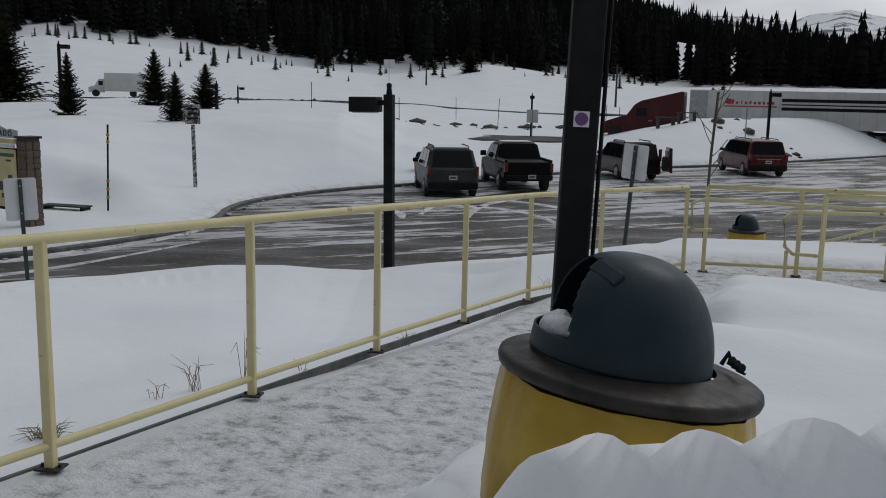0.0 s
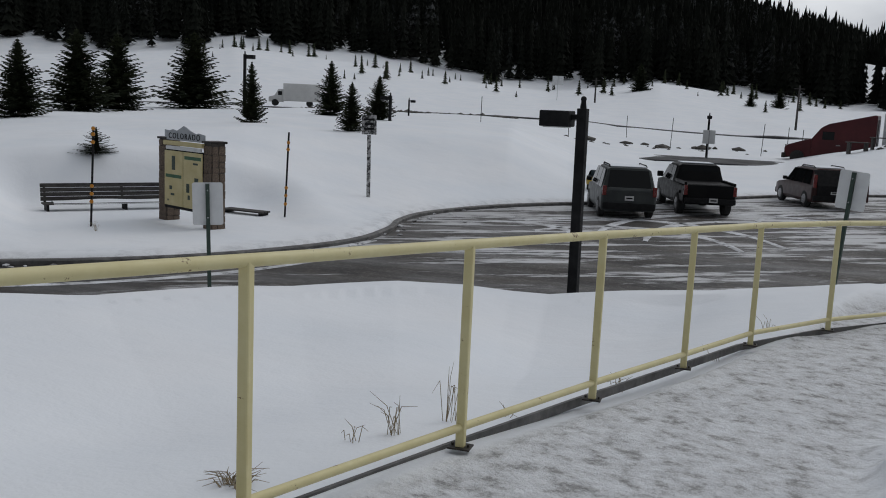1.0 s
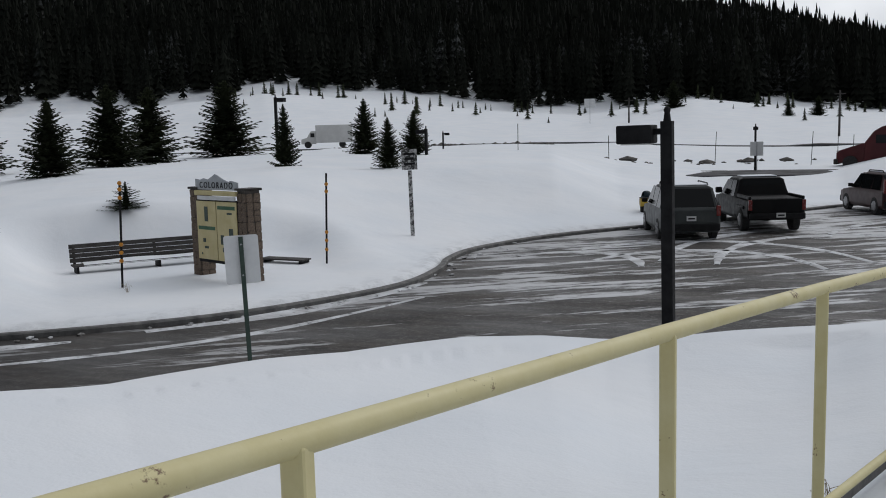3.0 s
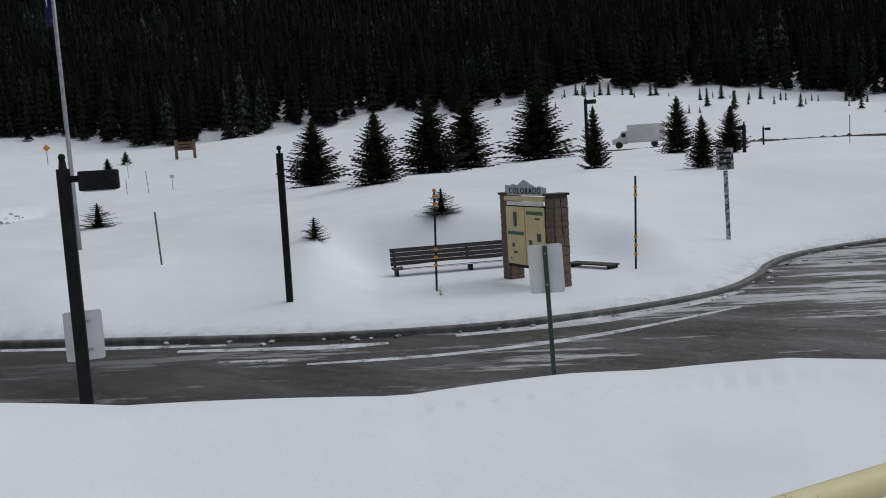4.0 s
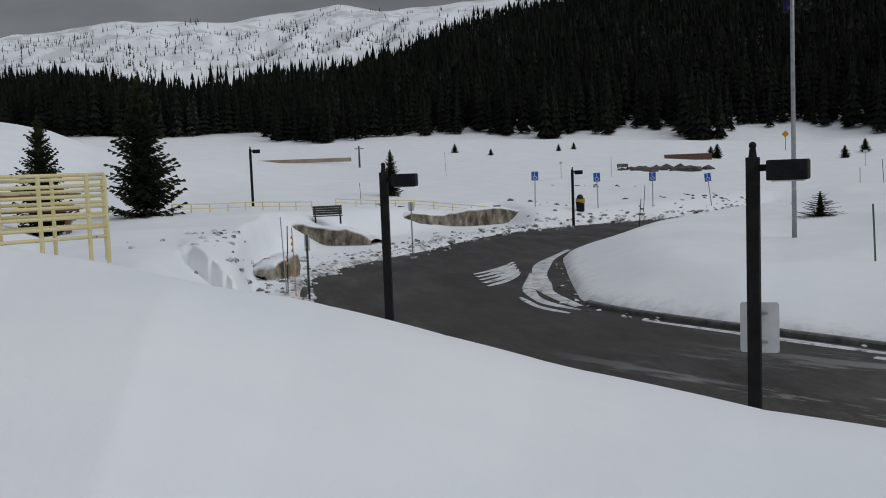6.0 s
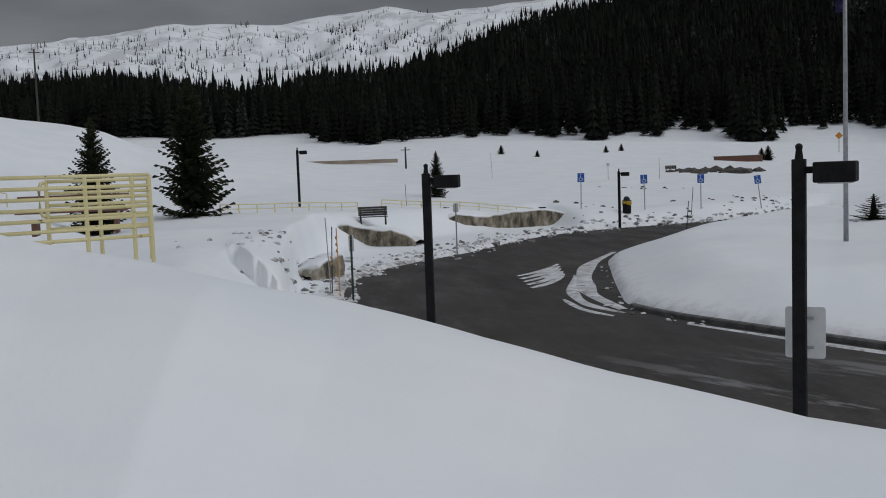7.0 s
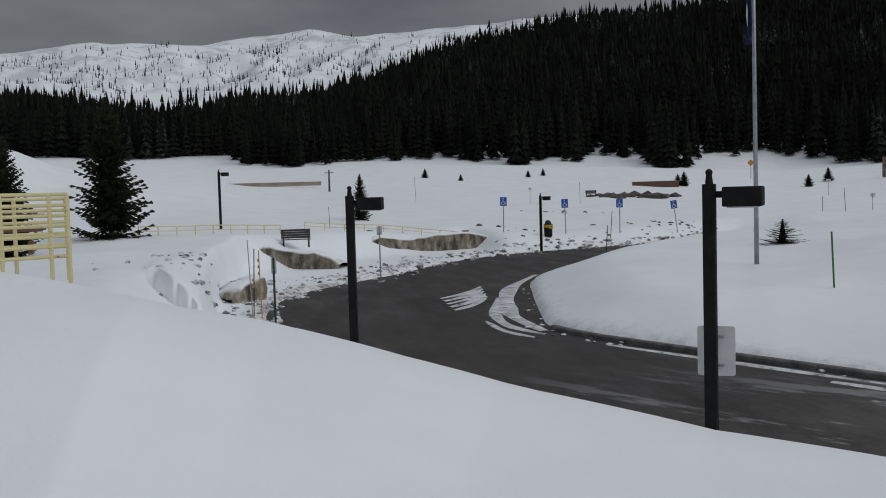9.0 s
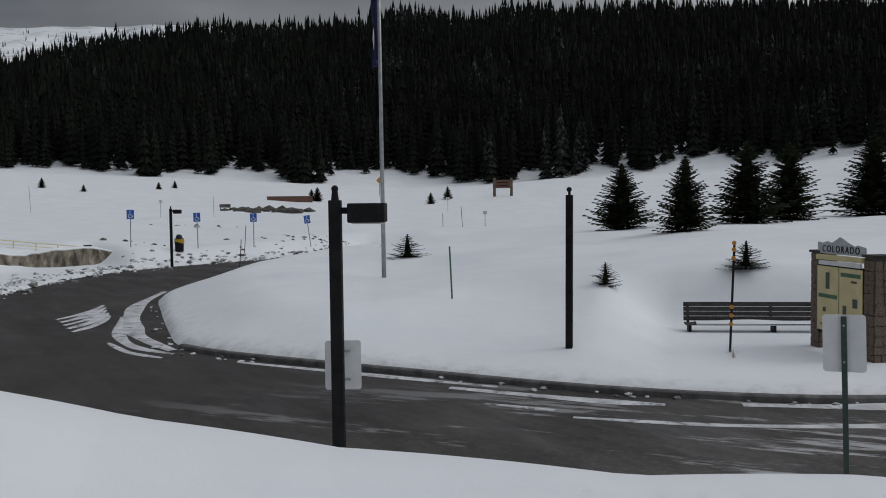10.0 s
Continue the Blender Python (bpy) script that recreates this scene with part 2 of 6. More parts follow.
# ---- the lie of the land ----
LOT = -2.05
OX, OY = 0.0, 3.0      # the terrain's tables are bearings and distances from here; a bearing is degrees from +y towards -x
KERB = [(30, 76), (23.5, 68.7), (15.2, 59.7), (9.1, 53.6), (4.4, 49.8), (0.6, 44.8), (-2.0, 40.6), (-4.8, 37.7), (-7.4, 34.3), (-8.9, 30.6),
        (-9.0, 28.0), (-8.6, 26.0), (-8.6, 23.2), (-9.8, 20.3), (-11.4, 18.1), (-14.0, 16.0), (-17.7, 14.0), (-21.2, 12.2), (-23.0, 11.4),
        (-25.0, 11.0), (-27.3, 11.4), (-33.6, 12.9), (-38.5, 14.3), (-43.5, 17.2), (-49.5, 21.6), (-56.0, 27.4), (-64, 36)]
OUTER = [(-70, 41), (-64.5, 35), (-61.5, 29.5), (-59.3, 24.3), (-56.6, 19.0), (-53.6, 15.4), (-49.2, 12.2), (-44.5, 9.6), (-40.3, 6.6), (-36.4, 4.5), (-32.0, 3.6), (-28.0, 3.6)]
FOOT = [(94, 26), (90, 22.5), (85, 19.5), (78, 16.0), (70, 13.6), (60, 12.4), (45, 12.2), (33, 14.0), (18, 14.3), (8, 15.0), (0, 15.5), (-10, 16.0), (-25, 19.0), (-45, 24.0), (-70, 40)]
def polar(b, r):
    return (OX - r * math.sin(radians(b)), OY + r * math.cos(radians(b)))
ROAD = KERB + OUTER + [polar(b, r) for b, r in FOOT[1:]] + [(60, 30), (60, 70)]


def smooth_line(pts, n=4):
    """Catmull-Rom through points."""
    out = []
    p = [Vector((*q, 0)) for q in pts]
    for i in range(len(p) - 1):
        a, b, c, d = p[max(i - 1, 0)], p[i], p[i + 1], p[min(i + 2, len(p) - 1)]
        for k in range(n):
            t = k / n
            v = 0.5 * (2 * b + (c - a) * t + (2 * a - 5 * b + 4 * c - d) * t * t + (3 * b - a - 3 * c + d) * t ** 3)
            out.append((v.x, v.y))
    out.append(tuple(pts[-1]))
    return out


KERB_S = smooth_line(KERB)
ROAD_S = KERB_S + smooth_line(OUTER, 3) + [polar(b, r) for b, r in FOOT[1:]] + [(60, 30), (60, 70)]


def signed(x, y, poly):
    """Distance to a closed outline, positive inside."""
    d2 = np.full(x.shape, 1e12)
    inside = np.zeros(x.shape, bool)
    for (x0, y0), (x1, y1) in zip(poly, poly[1:] + poly[:1]):
        ex, ey = x1 - x0, y1 - y0
        t = np.clip(((x - x0) * ex + (y - y0) * ey) / (ex * ex + ey * ey + 1e-9), 0, 1)
        d2 = np.minimum(d2, (x - x0 - t * ex) ** 2 + (y - y0 - t * ey) ** 2)
        if y0 != y1:
            cross = ((y0 > y) != (y1 > y)) & (x < (x1 - x0) * (y - y0) / (y1 - y0) + x0)
            inside ^= cross
    return np.where(inside, 1, -1) * np.sqrt(d2)


def table(b, rows):
    rows = sorted(rows)
    return np.interp(b, [q[0] for q in rows], [q[1] for q in rows])


FOREST_EL = [(-60, 1.2), (-30, 1.3), (-17.5, 2.16), (-12.6, 3.4), (-9.6, 4.25), (-5, 5.3), (-1.8, 6.2), (1.4, 7.2), (6, 7.8), (25, 10.8), (43, 11.7), (50, 11.8), (60, 11.6),
             (66.9, 11.05), (71.9, 10.7), (73.6, 10.4), (77, 9.65), (79.6, 8.9), (83, 7.85), (86.5, 6.95), (89.9, 6.4), (93.4, 6.0), (96.1, 5.6), (99.4, 6.0), (103.3, 6.55), (106.4, 6.15), (112, 5.6), (135, 4.5), (180, 3)]
BASE_EL = [(-60, .7), (-17, .7), (-6, .6), (-.6, 1.15), (4.5, 1.75), (11.1, .95), (17.8, 1.5), (25, 2.3), (30, 2.7), (34, 2.25), (38, 1.85), (43, 1.55), (50.4, 1.36), (55, 1.04), (60, .93), (70, 1.5), (76.6, 1.75), (83, 2.0), (90, 1.86), (96.9, 2.0), (112, 1.5), (180, 1.0)]
MOUNT_EL = [(-60, 5), (-30, 5.4), (-20, 4.2), (-17.3, 4.55), (-15.4, 5.0), (-12.5, 4.3), (-8.5, 4.75), (0, 4.5), (40, 8), (68, 10.2), (73, 10.6), (76.2, 10.4), (79.5, 10.2), (84.7, 9.88), (87.4, 10.14), (89.8, 9.85), (93.2, 9.46), (99.9, 9.2), (106.3, 8.2), (112, 7.4), (130, 6), (180, 5)]
SIDE_HILL = [(-180, 0), (84, 0), (88.9, 0.4), (96.4, 1.3), (101.6, 2.0), (103.8, 2.9), (109.4, 3.75), (112, 4.0), (130, 5), (180, 5)]
NEAR60 = [(-180, 0.5), (-30, 0.3), (-14, 0.45), (-9, 0.2), (-6, -.7), (-3.5, -1.6), (4, -1.6), (9, -1.1), (13, .2), (17, .40), (24, .35), (30, .40), (36, .1), (40, .0), (45, -.2), (50, -.5), (55, -.9), (61, -1.15), (66, -1.1), (72, -1.1), (80, -.7), (86, -.35), (92, -.15), (98, -.15), (104, -.4), (112, 1.5), (140, 3), (180, 3)]
AT120 = [(-180, .5), (-30, -.8), (0, -.7), (10, .2), (24, .3), (42, .0), (50, -.5), (60, -.6), (75, 0.3), (90, 1.6), (112, 2.5), (180, 4)]
CREST = [(-180, 8, 0.6), (-70, 9, -.1), (-25, 10.0, -.25), (-13.3, 10.0, -.28), (-8.5, 10.0, -.44), (-3, 10.15, -.64), (3, 10.2, -.77), (8.5, 10.05, -.89), (11.3, 10.0, -.86), (15, 9.7, -.74), (20, 9.3, -.65), (28, 8.4, -.60), (43, 7.5, -.44), (60, 7.0, -.11),
         (72, 7.0, .18), (85, 7.0, .60), (92.6, 7.0, .95), (101, 8.0, 1.16), (111, 9.0, 1.53), (130, 9, 1.75), (180, 8, 1.2)]
RAIL_A, RAIL_DIR = Vector((-0.95, 3.9, 0)), Vector((0.352, 0.936, 0))


def far_height(r, b):
    zb = 1.65 + 260 * np.tan(np.radians(table(b, BASE_EL)))
    zt = 1.65 + 700 * np.tan(np.radians(table(b, FOREST_EL) - 1.25))
    zm = 1.65 + 2600 * np.tan(np.radians(table(b, MOUNT_EL)))
    z60, z120 = table(b, NEAR60), table(b, AT120)
    side = 1.65 + 130 * np.tan(np.radians(table(b, SIDE_HILL)))
    wside = smoothstep(86, 97, b)
    z120 = z120 * (1 - wside) + np.maximum(z120, side) * wside
    knots = [0, 60, 120, 260, 700, 1150, 2600, 4600]
    vals = [z60, z60, z120, zb, zt, np.minimum(zt * .8, zm * .55), zm, zm * .75]
    z = np.zeros_like(r)
    for k in range(len(knots) - 1):
        m = (r >= knots[k]) & (r < knots[k + 1])
        t = (r - knots[k]) / (knots[k + 1] - knots[k])
        if k in (1, 2):
            t = t * t * (3 - 2 * t)
        z = np.where(m, vals[k] + (vals[k + 1] - vals[k]) * t, z)
    z += np.where(r > 260, value_noise(r / 60, b / 3.5, 5) * np.clip((r - 260) / 90, 0, 6), 0)
    z += np.where(r > 1100, value_noise(r / 160, b / 1.7, 6) * 16 + value_noise(r / 70, b / .6, 8) * 6, 0) * smoothstep(1100, 1700, r) * np.clip((2750 - r) / 500, 0.15, 1)
    return z


def path_height(x, y):
    s = (x - RAIL_A.x) * RAIL_DIR.x + (y - RAIL_A.y) * RAIL_DIR.y
    return -0.055 * np.clip(s, -6, 7.4) - 0.02


def ground_parts(x, y):
    dx, dy = x - OX, y - OY
    r = np.hypot(dx, dy)
    b = np.degrees(np.arctan2(-dx, dy))
    b = np.where(b < -120, b + 360, b)
    sd = signed(x, y, ROAD_S)
    out = np.maximum(-sd, 0)
    # the fields beyond the road
    field = far_height(r, b)
    edge = LOT + .14
    rise = 7.0 + 6.0 * smoothstep(2, 22, b) - 9.5 * smoothstep(50, 64, b)
    shelf = 6.2 * smoothstep(75, 78, b) * (1 - smoothstep(90.5, 93, b))      # ploughed strip before the cut snow banks
    f = edge + (field - edge) * smoothstep(0, 1, np.maximum(out - shelf, 0) / rise) ** 0.8
    f = f + value_noise(x / 6, y / 6, 2) * .20 * smoothstep(1, 8, out) + value_noise(x / 2.6, y / 2.6, 3) * .07 * smoothstep(.5, 3, out)
    # the paved place before the notice board lies open
    px, py = x + 13.2, y - 21.8
    u, v = px * .73 + py * .68, -px * .68 + py * .73
    flat = (1 - smoothstep(3.2, 5.4, np.abs(u))) * (1 - smoothstep(5.3, 7.2, v)) * (out > 0)
    f = f + (LOT + .17 - f) * flat
    # the bank on the camera's side
    rc = np.interp(b, [q[0] for q in CREST], [q[1] for q in CREST])
    zc = np.interp(b, [q[0] for q in CREST], [q[2] for q in CREST])
    rf = table(b, FOOT + [(97, 30), (104, 40), (180, 40), (-180, 40)])
    pz = path_height(x, y)
    side = -(x - RAIL_A.x) * RAIL_DIR.y + (y - RAIL_A.y) * RAIL_DIR.x      # metres from the rail, to its outer side
    inner = pz + (zc - pz) * smoothstep(.1, 1, (r - 1.0) / np.maximum(rc - 1.0, .1))
    wb = smoothstep(62, 100, b)
    inner = inner * (1 - wb) + (pz + (zc - pz) * smoothstep(0, 1, (r - .9) / (rc - .9)) ** .75) * wb
    hollow = (-.20 * np.exp(-((side - 1.9) / .9) ** 2) * (.6 + .5 * value_noise(x / 2.3, y / 2.3, 17)) + .10 * np.exp(-((side - 4.2) / 1.3) ** 2) * value_noise(x / 2.6, y / 2.6, 18)) * (1 - smoothstep(45, 75, b)) * smoothstep(-8, 0, b)
    inner = inner + hollow + value_noise(x / 1.6, y / 1.6, 11) * .035 * smoothstep(.2, 1.2, side)
    t = np.clip((r - rc) / np.maximum(rf - rc, .1), 0, 1)
    low = (LOT + .1) + (field - LOT - .1) * smoothstep(90, 99, b)
    bank = np.where(r < rc, inner, zc + (low - zc) * smoothstep(0, 1, t ** 1.1))
    wl_ = smoothstep(84, 99, b) * (r > rc)
    bank = bank * (1 - wl_) + (zc + (low - zc) * smoothstep(0, 1, np.clip((r - rc) / 9, 0, 1))) * wl_
    # the trodden path on this side of the rail, and the deep snow beyond it
    right = -side
    bend = np.clip((y - 9.6) / 2.6, 0, 1)
    on = smoothstep(-.10, .12, right)
    deep = smoothstep(1.4, 2.15, right + value_noise(x * 1.3, y * 1.3, 4) * .3 + value_noise(x * 4, y * 4, 14) * .12) * (1 - smoothstep(8.0, 10.2, y)) * .50
    drift = (.66 * smoothstep(1.0, 1.36, x) - .10 * smoothstep(1.5, 2.1, x)) * (1 - smoothstep(2.2, 3.4, x)) * np.exp(-((y - 1.66) ** 2 / .045)) + .22 * np.exp(-((x - 2.5) ** 2 / .8 + (y - 2.2) ** 2 / .9)) + .20 * np.exp(-((x - 1.25) ** 2 / .06 + (y - 2.2) ** 2 / .12)) + .44 * np.exp(-((x - 1.05) ** 2 / .05 + (y - 1.93) ** 2 / .06))
    pathz = pz + deep * (1 + value_noise(x / 1.1, y / 1.1, 9) * .25) + drift + value_noise(x * 3.1, y * 3.1, 12) * .010 + value_noise(x * 1.2, y * 1.2, 13) * .012
    beyond = smoothstep(12.1, 12.9, y + .02 * x)
    pathz = pathz * (1 - beyond) + np.maximum(bank, pathz + .12) * beyond
    tail = smoothstep(12.8, 16.5, y - .15 * x)
    pathz = pathz * (1 - tail) + np.minimum(pathz, bank) * tail
    near = bank * (1 - on) + pathz * on
    z = np.where(r < rf, near, f)
    z = np.where((b > 96) & (r > 8), near * (1 - smoothstep(18, 34, r)) + f * smoothstep(18, 34, r), z)
    # under the road
    z = np.where(sd > -.45, np.minimum(z, LOT + .25) + ((LOT - .5) - np.minimum(z, LOT + .25)) * smoothstep(-.45, .45, sd), z)
    path = on * (1 - smoothstep(1.3, 1.8, right + value_noise(x * 1.3, y * 1.3, 4) * .25) * (1 - smoothstep(9.0, 10.6, y))) * (1 - beyond) * (r < 40)
    dirt = np.exp(-(out / .7) ** 2) * (sd < .5) * (.35 + .65 * (b > 84)) * (r > 13)
    clear = (np.abs(b + 8.6) < 2.3) & (r > 300) & (r < 560)
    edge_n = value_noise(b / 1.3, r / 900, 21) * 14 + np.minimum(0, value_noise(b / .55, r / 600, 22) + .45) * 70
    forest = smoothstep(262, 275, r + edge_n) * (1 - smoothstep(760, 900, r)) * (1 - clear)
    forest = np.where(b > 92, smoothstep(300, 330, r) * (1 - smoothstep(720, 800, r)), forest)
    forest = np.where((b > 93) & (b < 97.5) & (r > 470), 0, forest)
    # where the ground takes the dark tone for shade beneath the trees
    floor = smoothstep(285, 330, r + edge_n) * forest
    rock = smoothstep(1500, 1900, r) * np.where(b < 30, 1.0, .35)
    return z, path, dirt, forest, rock, floor


def ground_at(x, y):
    return float(ground_parts(np.array([float(x)]), np.array([float(y)]))[0][0])


def build_ground():
    bs = np.concatenate([np.arange(-24, 116.01, 0.28), np.arange(119, 282.1, 3.0), np.arange(283, 335.9, 0.7)])
    rs = np.concatenate([[0.25], np.geomspace(0.4, 70, 300), np.geomspace(71.5, 4600, 170)])
    B, R = np.meshgrid(bs, rs)
    x, y = OX - R * np.sin(np.radians(B)), OY + R * np.cos(np.radians(B))
    z, path, dirt, _, rock, floor = ground_parts(x, y)
    nr, nb = B.shape
    co = np.stack([x, y, z], -1).reshape(-1, 3)
    i, j = np.meshgrid(np.arange(nr - 1), np.arange(nb), indexing="ij")
    j2 = (j + 1) % nb
    quads = np.stack([i * nb + j, i * nb + j2, (i + 1) * nb + j2, (i + 1) * nb + j], -1).reshape(-1, 4)[:, ::-1]
    me = bpy.data.meshes.new("ground")
    hub = len(co)
    co = np.vstack([co, [[OX, OY, float(z[0].mean())]]])
    tris = [(k, (k + 1) % nb, hub) for k in range(nb)]
    me.from_pydata(co.tolist(), [], quads.tolist() + tris)
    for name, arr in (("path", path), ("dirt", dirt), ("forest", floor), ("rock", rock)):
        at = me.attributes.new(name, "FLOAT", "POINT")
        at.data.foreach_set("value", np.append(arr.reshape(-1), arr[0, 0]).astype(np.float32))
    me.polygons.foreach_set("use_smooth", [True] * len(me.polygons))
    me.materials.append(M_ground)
    me.update()
    tagged(new("ground", me), "snow-covered ground rising to wooded slopes and mountains", "ground", kind="structure")


build_ground()

bm = bmesh.new()
xs = np.linspace(-90, 70, 41)
ys = np.linspace(2, 100, 26)
grid = [[bm.verts.new((x, y, LOT)) for x in xs] for y in ys]
for a in range(len(ys) - 1):
    for c in range(len(xs) - 1):
        cx, cy = (xs[c] + xs[c + 1]) / 2, (ys[a] + ys[a + 1]) / 2
        if signed(np.array([cx]), np.array([cy]), ROAD_S)[0] > -6:
            bm.faces.new((grid[a][c], grid[a][c + 1], grid[a + 1][c + 1], grid[a + 1][c]))
bmesh.ops.delete(bm, geom=[v for v in bm.verts if not v.link_faces], context="VERTS")
tagged(part("road", bm, M_road), "wet asphalt car park road with slush and tyre tracks", "road", kind="structure")


def sweep(name, line, outline, z, mat):
    """A bar of the given cross-section (offset to the left of the line, height) along a line."""
    verts, faces = [], []
    n = len(outline)
    for i, (x, y) in enumerate(line):
        a, c = line[max(i - 1, 0)], line[min(i + 1, len(line) - 1)]
        t = Vector((c[0] - a[0], c[1] - a[1])).normalized()
        for o, h in outline:
            verts.append((x - t.y * o, y + t.x * o, z + h))
    for i in range(len(line) - 1):
        for k in range(n):
            k2 = (k + 1) % n
            faces.append((i * n + k, i * n + k2, (i + 1) * n + k2, (i + 1) * n + k))
    return link_mesh(name, verts, faces, mat, smooth=False)


kerb = sweep("kerb", [p for p in KERB_S if p[0] > -24.5], [(.05, -.2), (.05, .09), (.02, .12), (-.12, .12), (-.12, -.2)], LOT, M_kerb)
tagged(kerb, "dark wet concrete kerb edging the snowy island", "kerb", kind="structure")


# ---- conifers ----
def tier_tree(rng, h, rad, tiers, ring):
    """A spruce of ragged skirts, for the far slopes."""
    v, f = [], []
    lean = rng.uniform(-.02, .02, 2) * h
    for k in range(tiers):
        t0, t1 = k / tiers, (k + 1.35) / tiers
        zt, zb = h * (1 - t0), h * max(1 - t1, .04)
        rr = rad * (0.12 + 0.88 * min(1, (k + 1) / tiers)) * rng.uniform(.8, 1.15)
        o = len(v)
        v.append((lean[0] * zt / h, lean[1] * zt / h, zt))
        a0 = rng.uniform(0, 6.28)
        for q in range(ring):
            a = a0 + 6.2832 * q / ring + rng.uniform(-.15, .15)
            s = rr * (1.0 if q % 2 else .55) * rng.uniform(.75, 1.2)
            v.append((s * math.cos(a) + lean[0] * zb / h, s * math.sin(a) + lean[1] * zb / h, zb + rng.uniform(-.05, .05) * h / tiers * 3 + (0 if q % 2 else .25 * h / tiers)))
        f += [(o, o + 1 + q, o + 1 + (q + 1) % ring) for q in range(ring)]
    return np.array(v), np.array(f)


def scatter(name, label, places, kinds, mat):
    """Many trees in one mesh: places are x, y, z, height."""
    rng = np.random.RandomState(77)
    vs, fs, o = [], [], 0
    for x, y, z, h in places:
        v, f = kinds[rng.randint(len(kinds))]
        a = rng.uniform(0, 6.28)
        c, s = math.cos(a), math.sin(a)
        w = h * rng.uniform(.8, 1.2)
        q = np.stack([(v[:, 0] * c - v[:, 1] * s) * w + x, (v[:, 0] * s + v[:, 1] * c) * w + y, v[:, 2] * h + z - .02 * h], -1)
        vs.append(q)
        fs.append(f + o)
        o += len(v)
    me = bpy.data.meshes.new(name)
    me.from_pydata(np.vstack(vs).tolist(), [], np.vstack(fs).tolist())
    me.materials.append(mat)
    return tagged(new(name, me), label, "trees", kind="stuff")


def forest_places(n, r0, r1, seed, hmin, hmax):
    rng = np.random.RandomState(seed)
    b = rng.uniform(-24, 115, n)
    r = np.sqrt(rng.uniform(r0 * r0, r1 * r1, n))
    x, y = OX - r * np.sin(np.radians(b)), OY + r * np.cos(np.radians(b))
    z, _, _, fo, _, _ = ground_parts(x, y)
    keep = fo > .45
    h = rng.uniform(hmin, hmax, n)
    h = np.where(rng.rand(n) < .12, h * 1.3, h)
    return np.stack([x, y, z, h], -1)[keep]


rng = np.random.RandomState(4)
far_kinds = [tier_tree(rng, 1.0, .17, 4, 6) for _ in range(6)]
near_kinds = [tier_tree(rng, 1.0, .17, 9, 12) for _ in range(8)]
scatter("forest_edge", "dark spruce trees at the foot of the wooded slope", forest_places(6500, 255, 350, 1, 9, 17), near_kinds, M_needle_far_shaded)
scatter("forest_slope", "dense dark spruce forest covering the mountainside", forest_places(24000, 345, 800, 2, 11, 19), far_kinds, M_needle_far_shaded)
rng = np.random.RandomState(9)
b, r = rng.uniform(74, 113, 3600), np.sqrt(rng.uniform(1300 ** 2, 2500 ** 2, 3600))
x, y = OX - r * np.sin(np.radians(b)), OY + r * np.cos(np.radians(b))
keep = rng.rand(3600) < np.clip(1.35 - (r - 1300) / 1000 + value_noise(b / 1.5, r / 150, 31) * .5, 0, 1)
z = ground_parts(x, y)[0]
scatter("mountain_trees", "scattered dark trees on the snowy mountain flank", np.stack([x, y, z, rng.uniform(6, 14, 3600)], -1)[keep], far_kinds[:3], M_needle_far_shaded)
rng = np.random.RandomState(19)
b, r = rng.uniform(-6, 32, 90), 262 - 75 * rng.rand(90) ** 1.8
x, y = OX - r * np.sin(np.radians(b)), OY + r * np.cos(np.radians(b))
scatter("young_trees", "small young spruces sticking out of the snow", np.stack([x, y, ground_parts(x, y)[0], rng.uniform(1.0, 3.6, 90) ** 1.15], -1), [tier_tree(rng, 1.0, .28, 7, 12) for _ in range(5)], M_needle)

# ---- more materials ----
M_paint_y = worn("yellow_plastic_bag", (0.30, 0.18, 0.006), (0.50, 0.34, 0.02), 3, 0.35, bumps=0.006, spec=0.5)
M_orange = worn("orange_reflector", (0.50, 0.20, 0.02), (0.58, 0.26, 0.03), 9, 0.4)
M_dome = worn("grey_blue_painted_metal", (0.010, 0.022, 0.030), (0.024, 0.040, 0.050), 3.5, 0.45, bumps=0.003, spec=0.2)
M_rim = worn("scuffed_dark_rim", (0.012, 0.011, 0.011), (0.05, 0.042, 0.036), 7, 0.5, bumps=0.004, spec=0.25)
M_tan = worn("tan_notice_sheet", (0.50, 0.42, 0.20), (0.60, 0.52, 0.28), 3, 0.5)
M_green = worn("dark_green_post", (0.012, 0.03, 0.022), (0.025, 0.05, 0.035), 6, 0.5)
M_green_p = worn("green_print", (0.03, 0.10, 0.05), (0.05, 0.13, 0.07), 4, 0.6)
M_white = worn("white_sign_back", (0.55, 0.56, 0.57), (0.68, 0.69, 0.69), 3, 0.45)
M_grey = worn("galvanised_steel", (0.28, 0.29, 0.30), (0.42, 0.43, 0.44), 5, 0.4, 0.7)
M_blue = worn("blue_sign_face", (0.01, 0.09, 0.42), (0.02, 0.12, 0.48), 3, 0.4)
M_wood = worn("weathered_dark_wood", (0.022, 0.020, 0.019), (0.07, 0.064, 0.06), 3, 0.8, stretch=(1, 8, 8), bumps=0.006)
M_redwood = worn("red_brown_wood", (0.10, 0.045, 0.03), (0.17, 0.08, 0.05), 3, 0.7, bumps=0.004)
M_stone = worn("brown_stone", (0.07, 0.05, 0.038), (0.20, 0.15, 0.11), 4, 0.85, bumps=0.012)
M_mortar = worn("dark_mortar", (0.05, 0.045, 0.04), (0.09, 0.08, 0.07), 9, 0.9, bumps=0.004)
M_metalsign = worn("cut_grey_metal", (0.30, 0.32, 0.34), (0.40, 0.42, 0.44), 4, 0.4, 0.5)
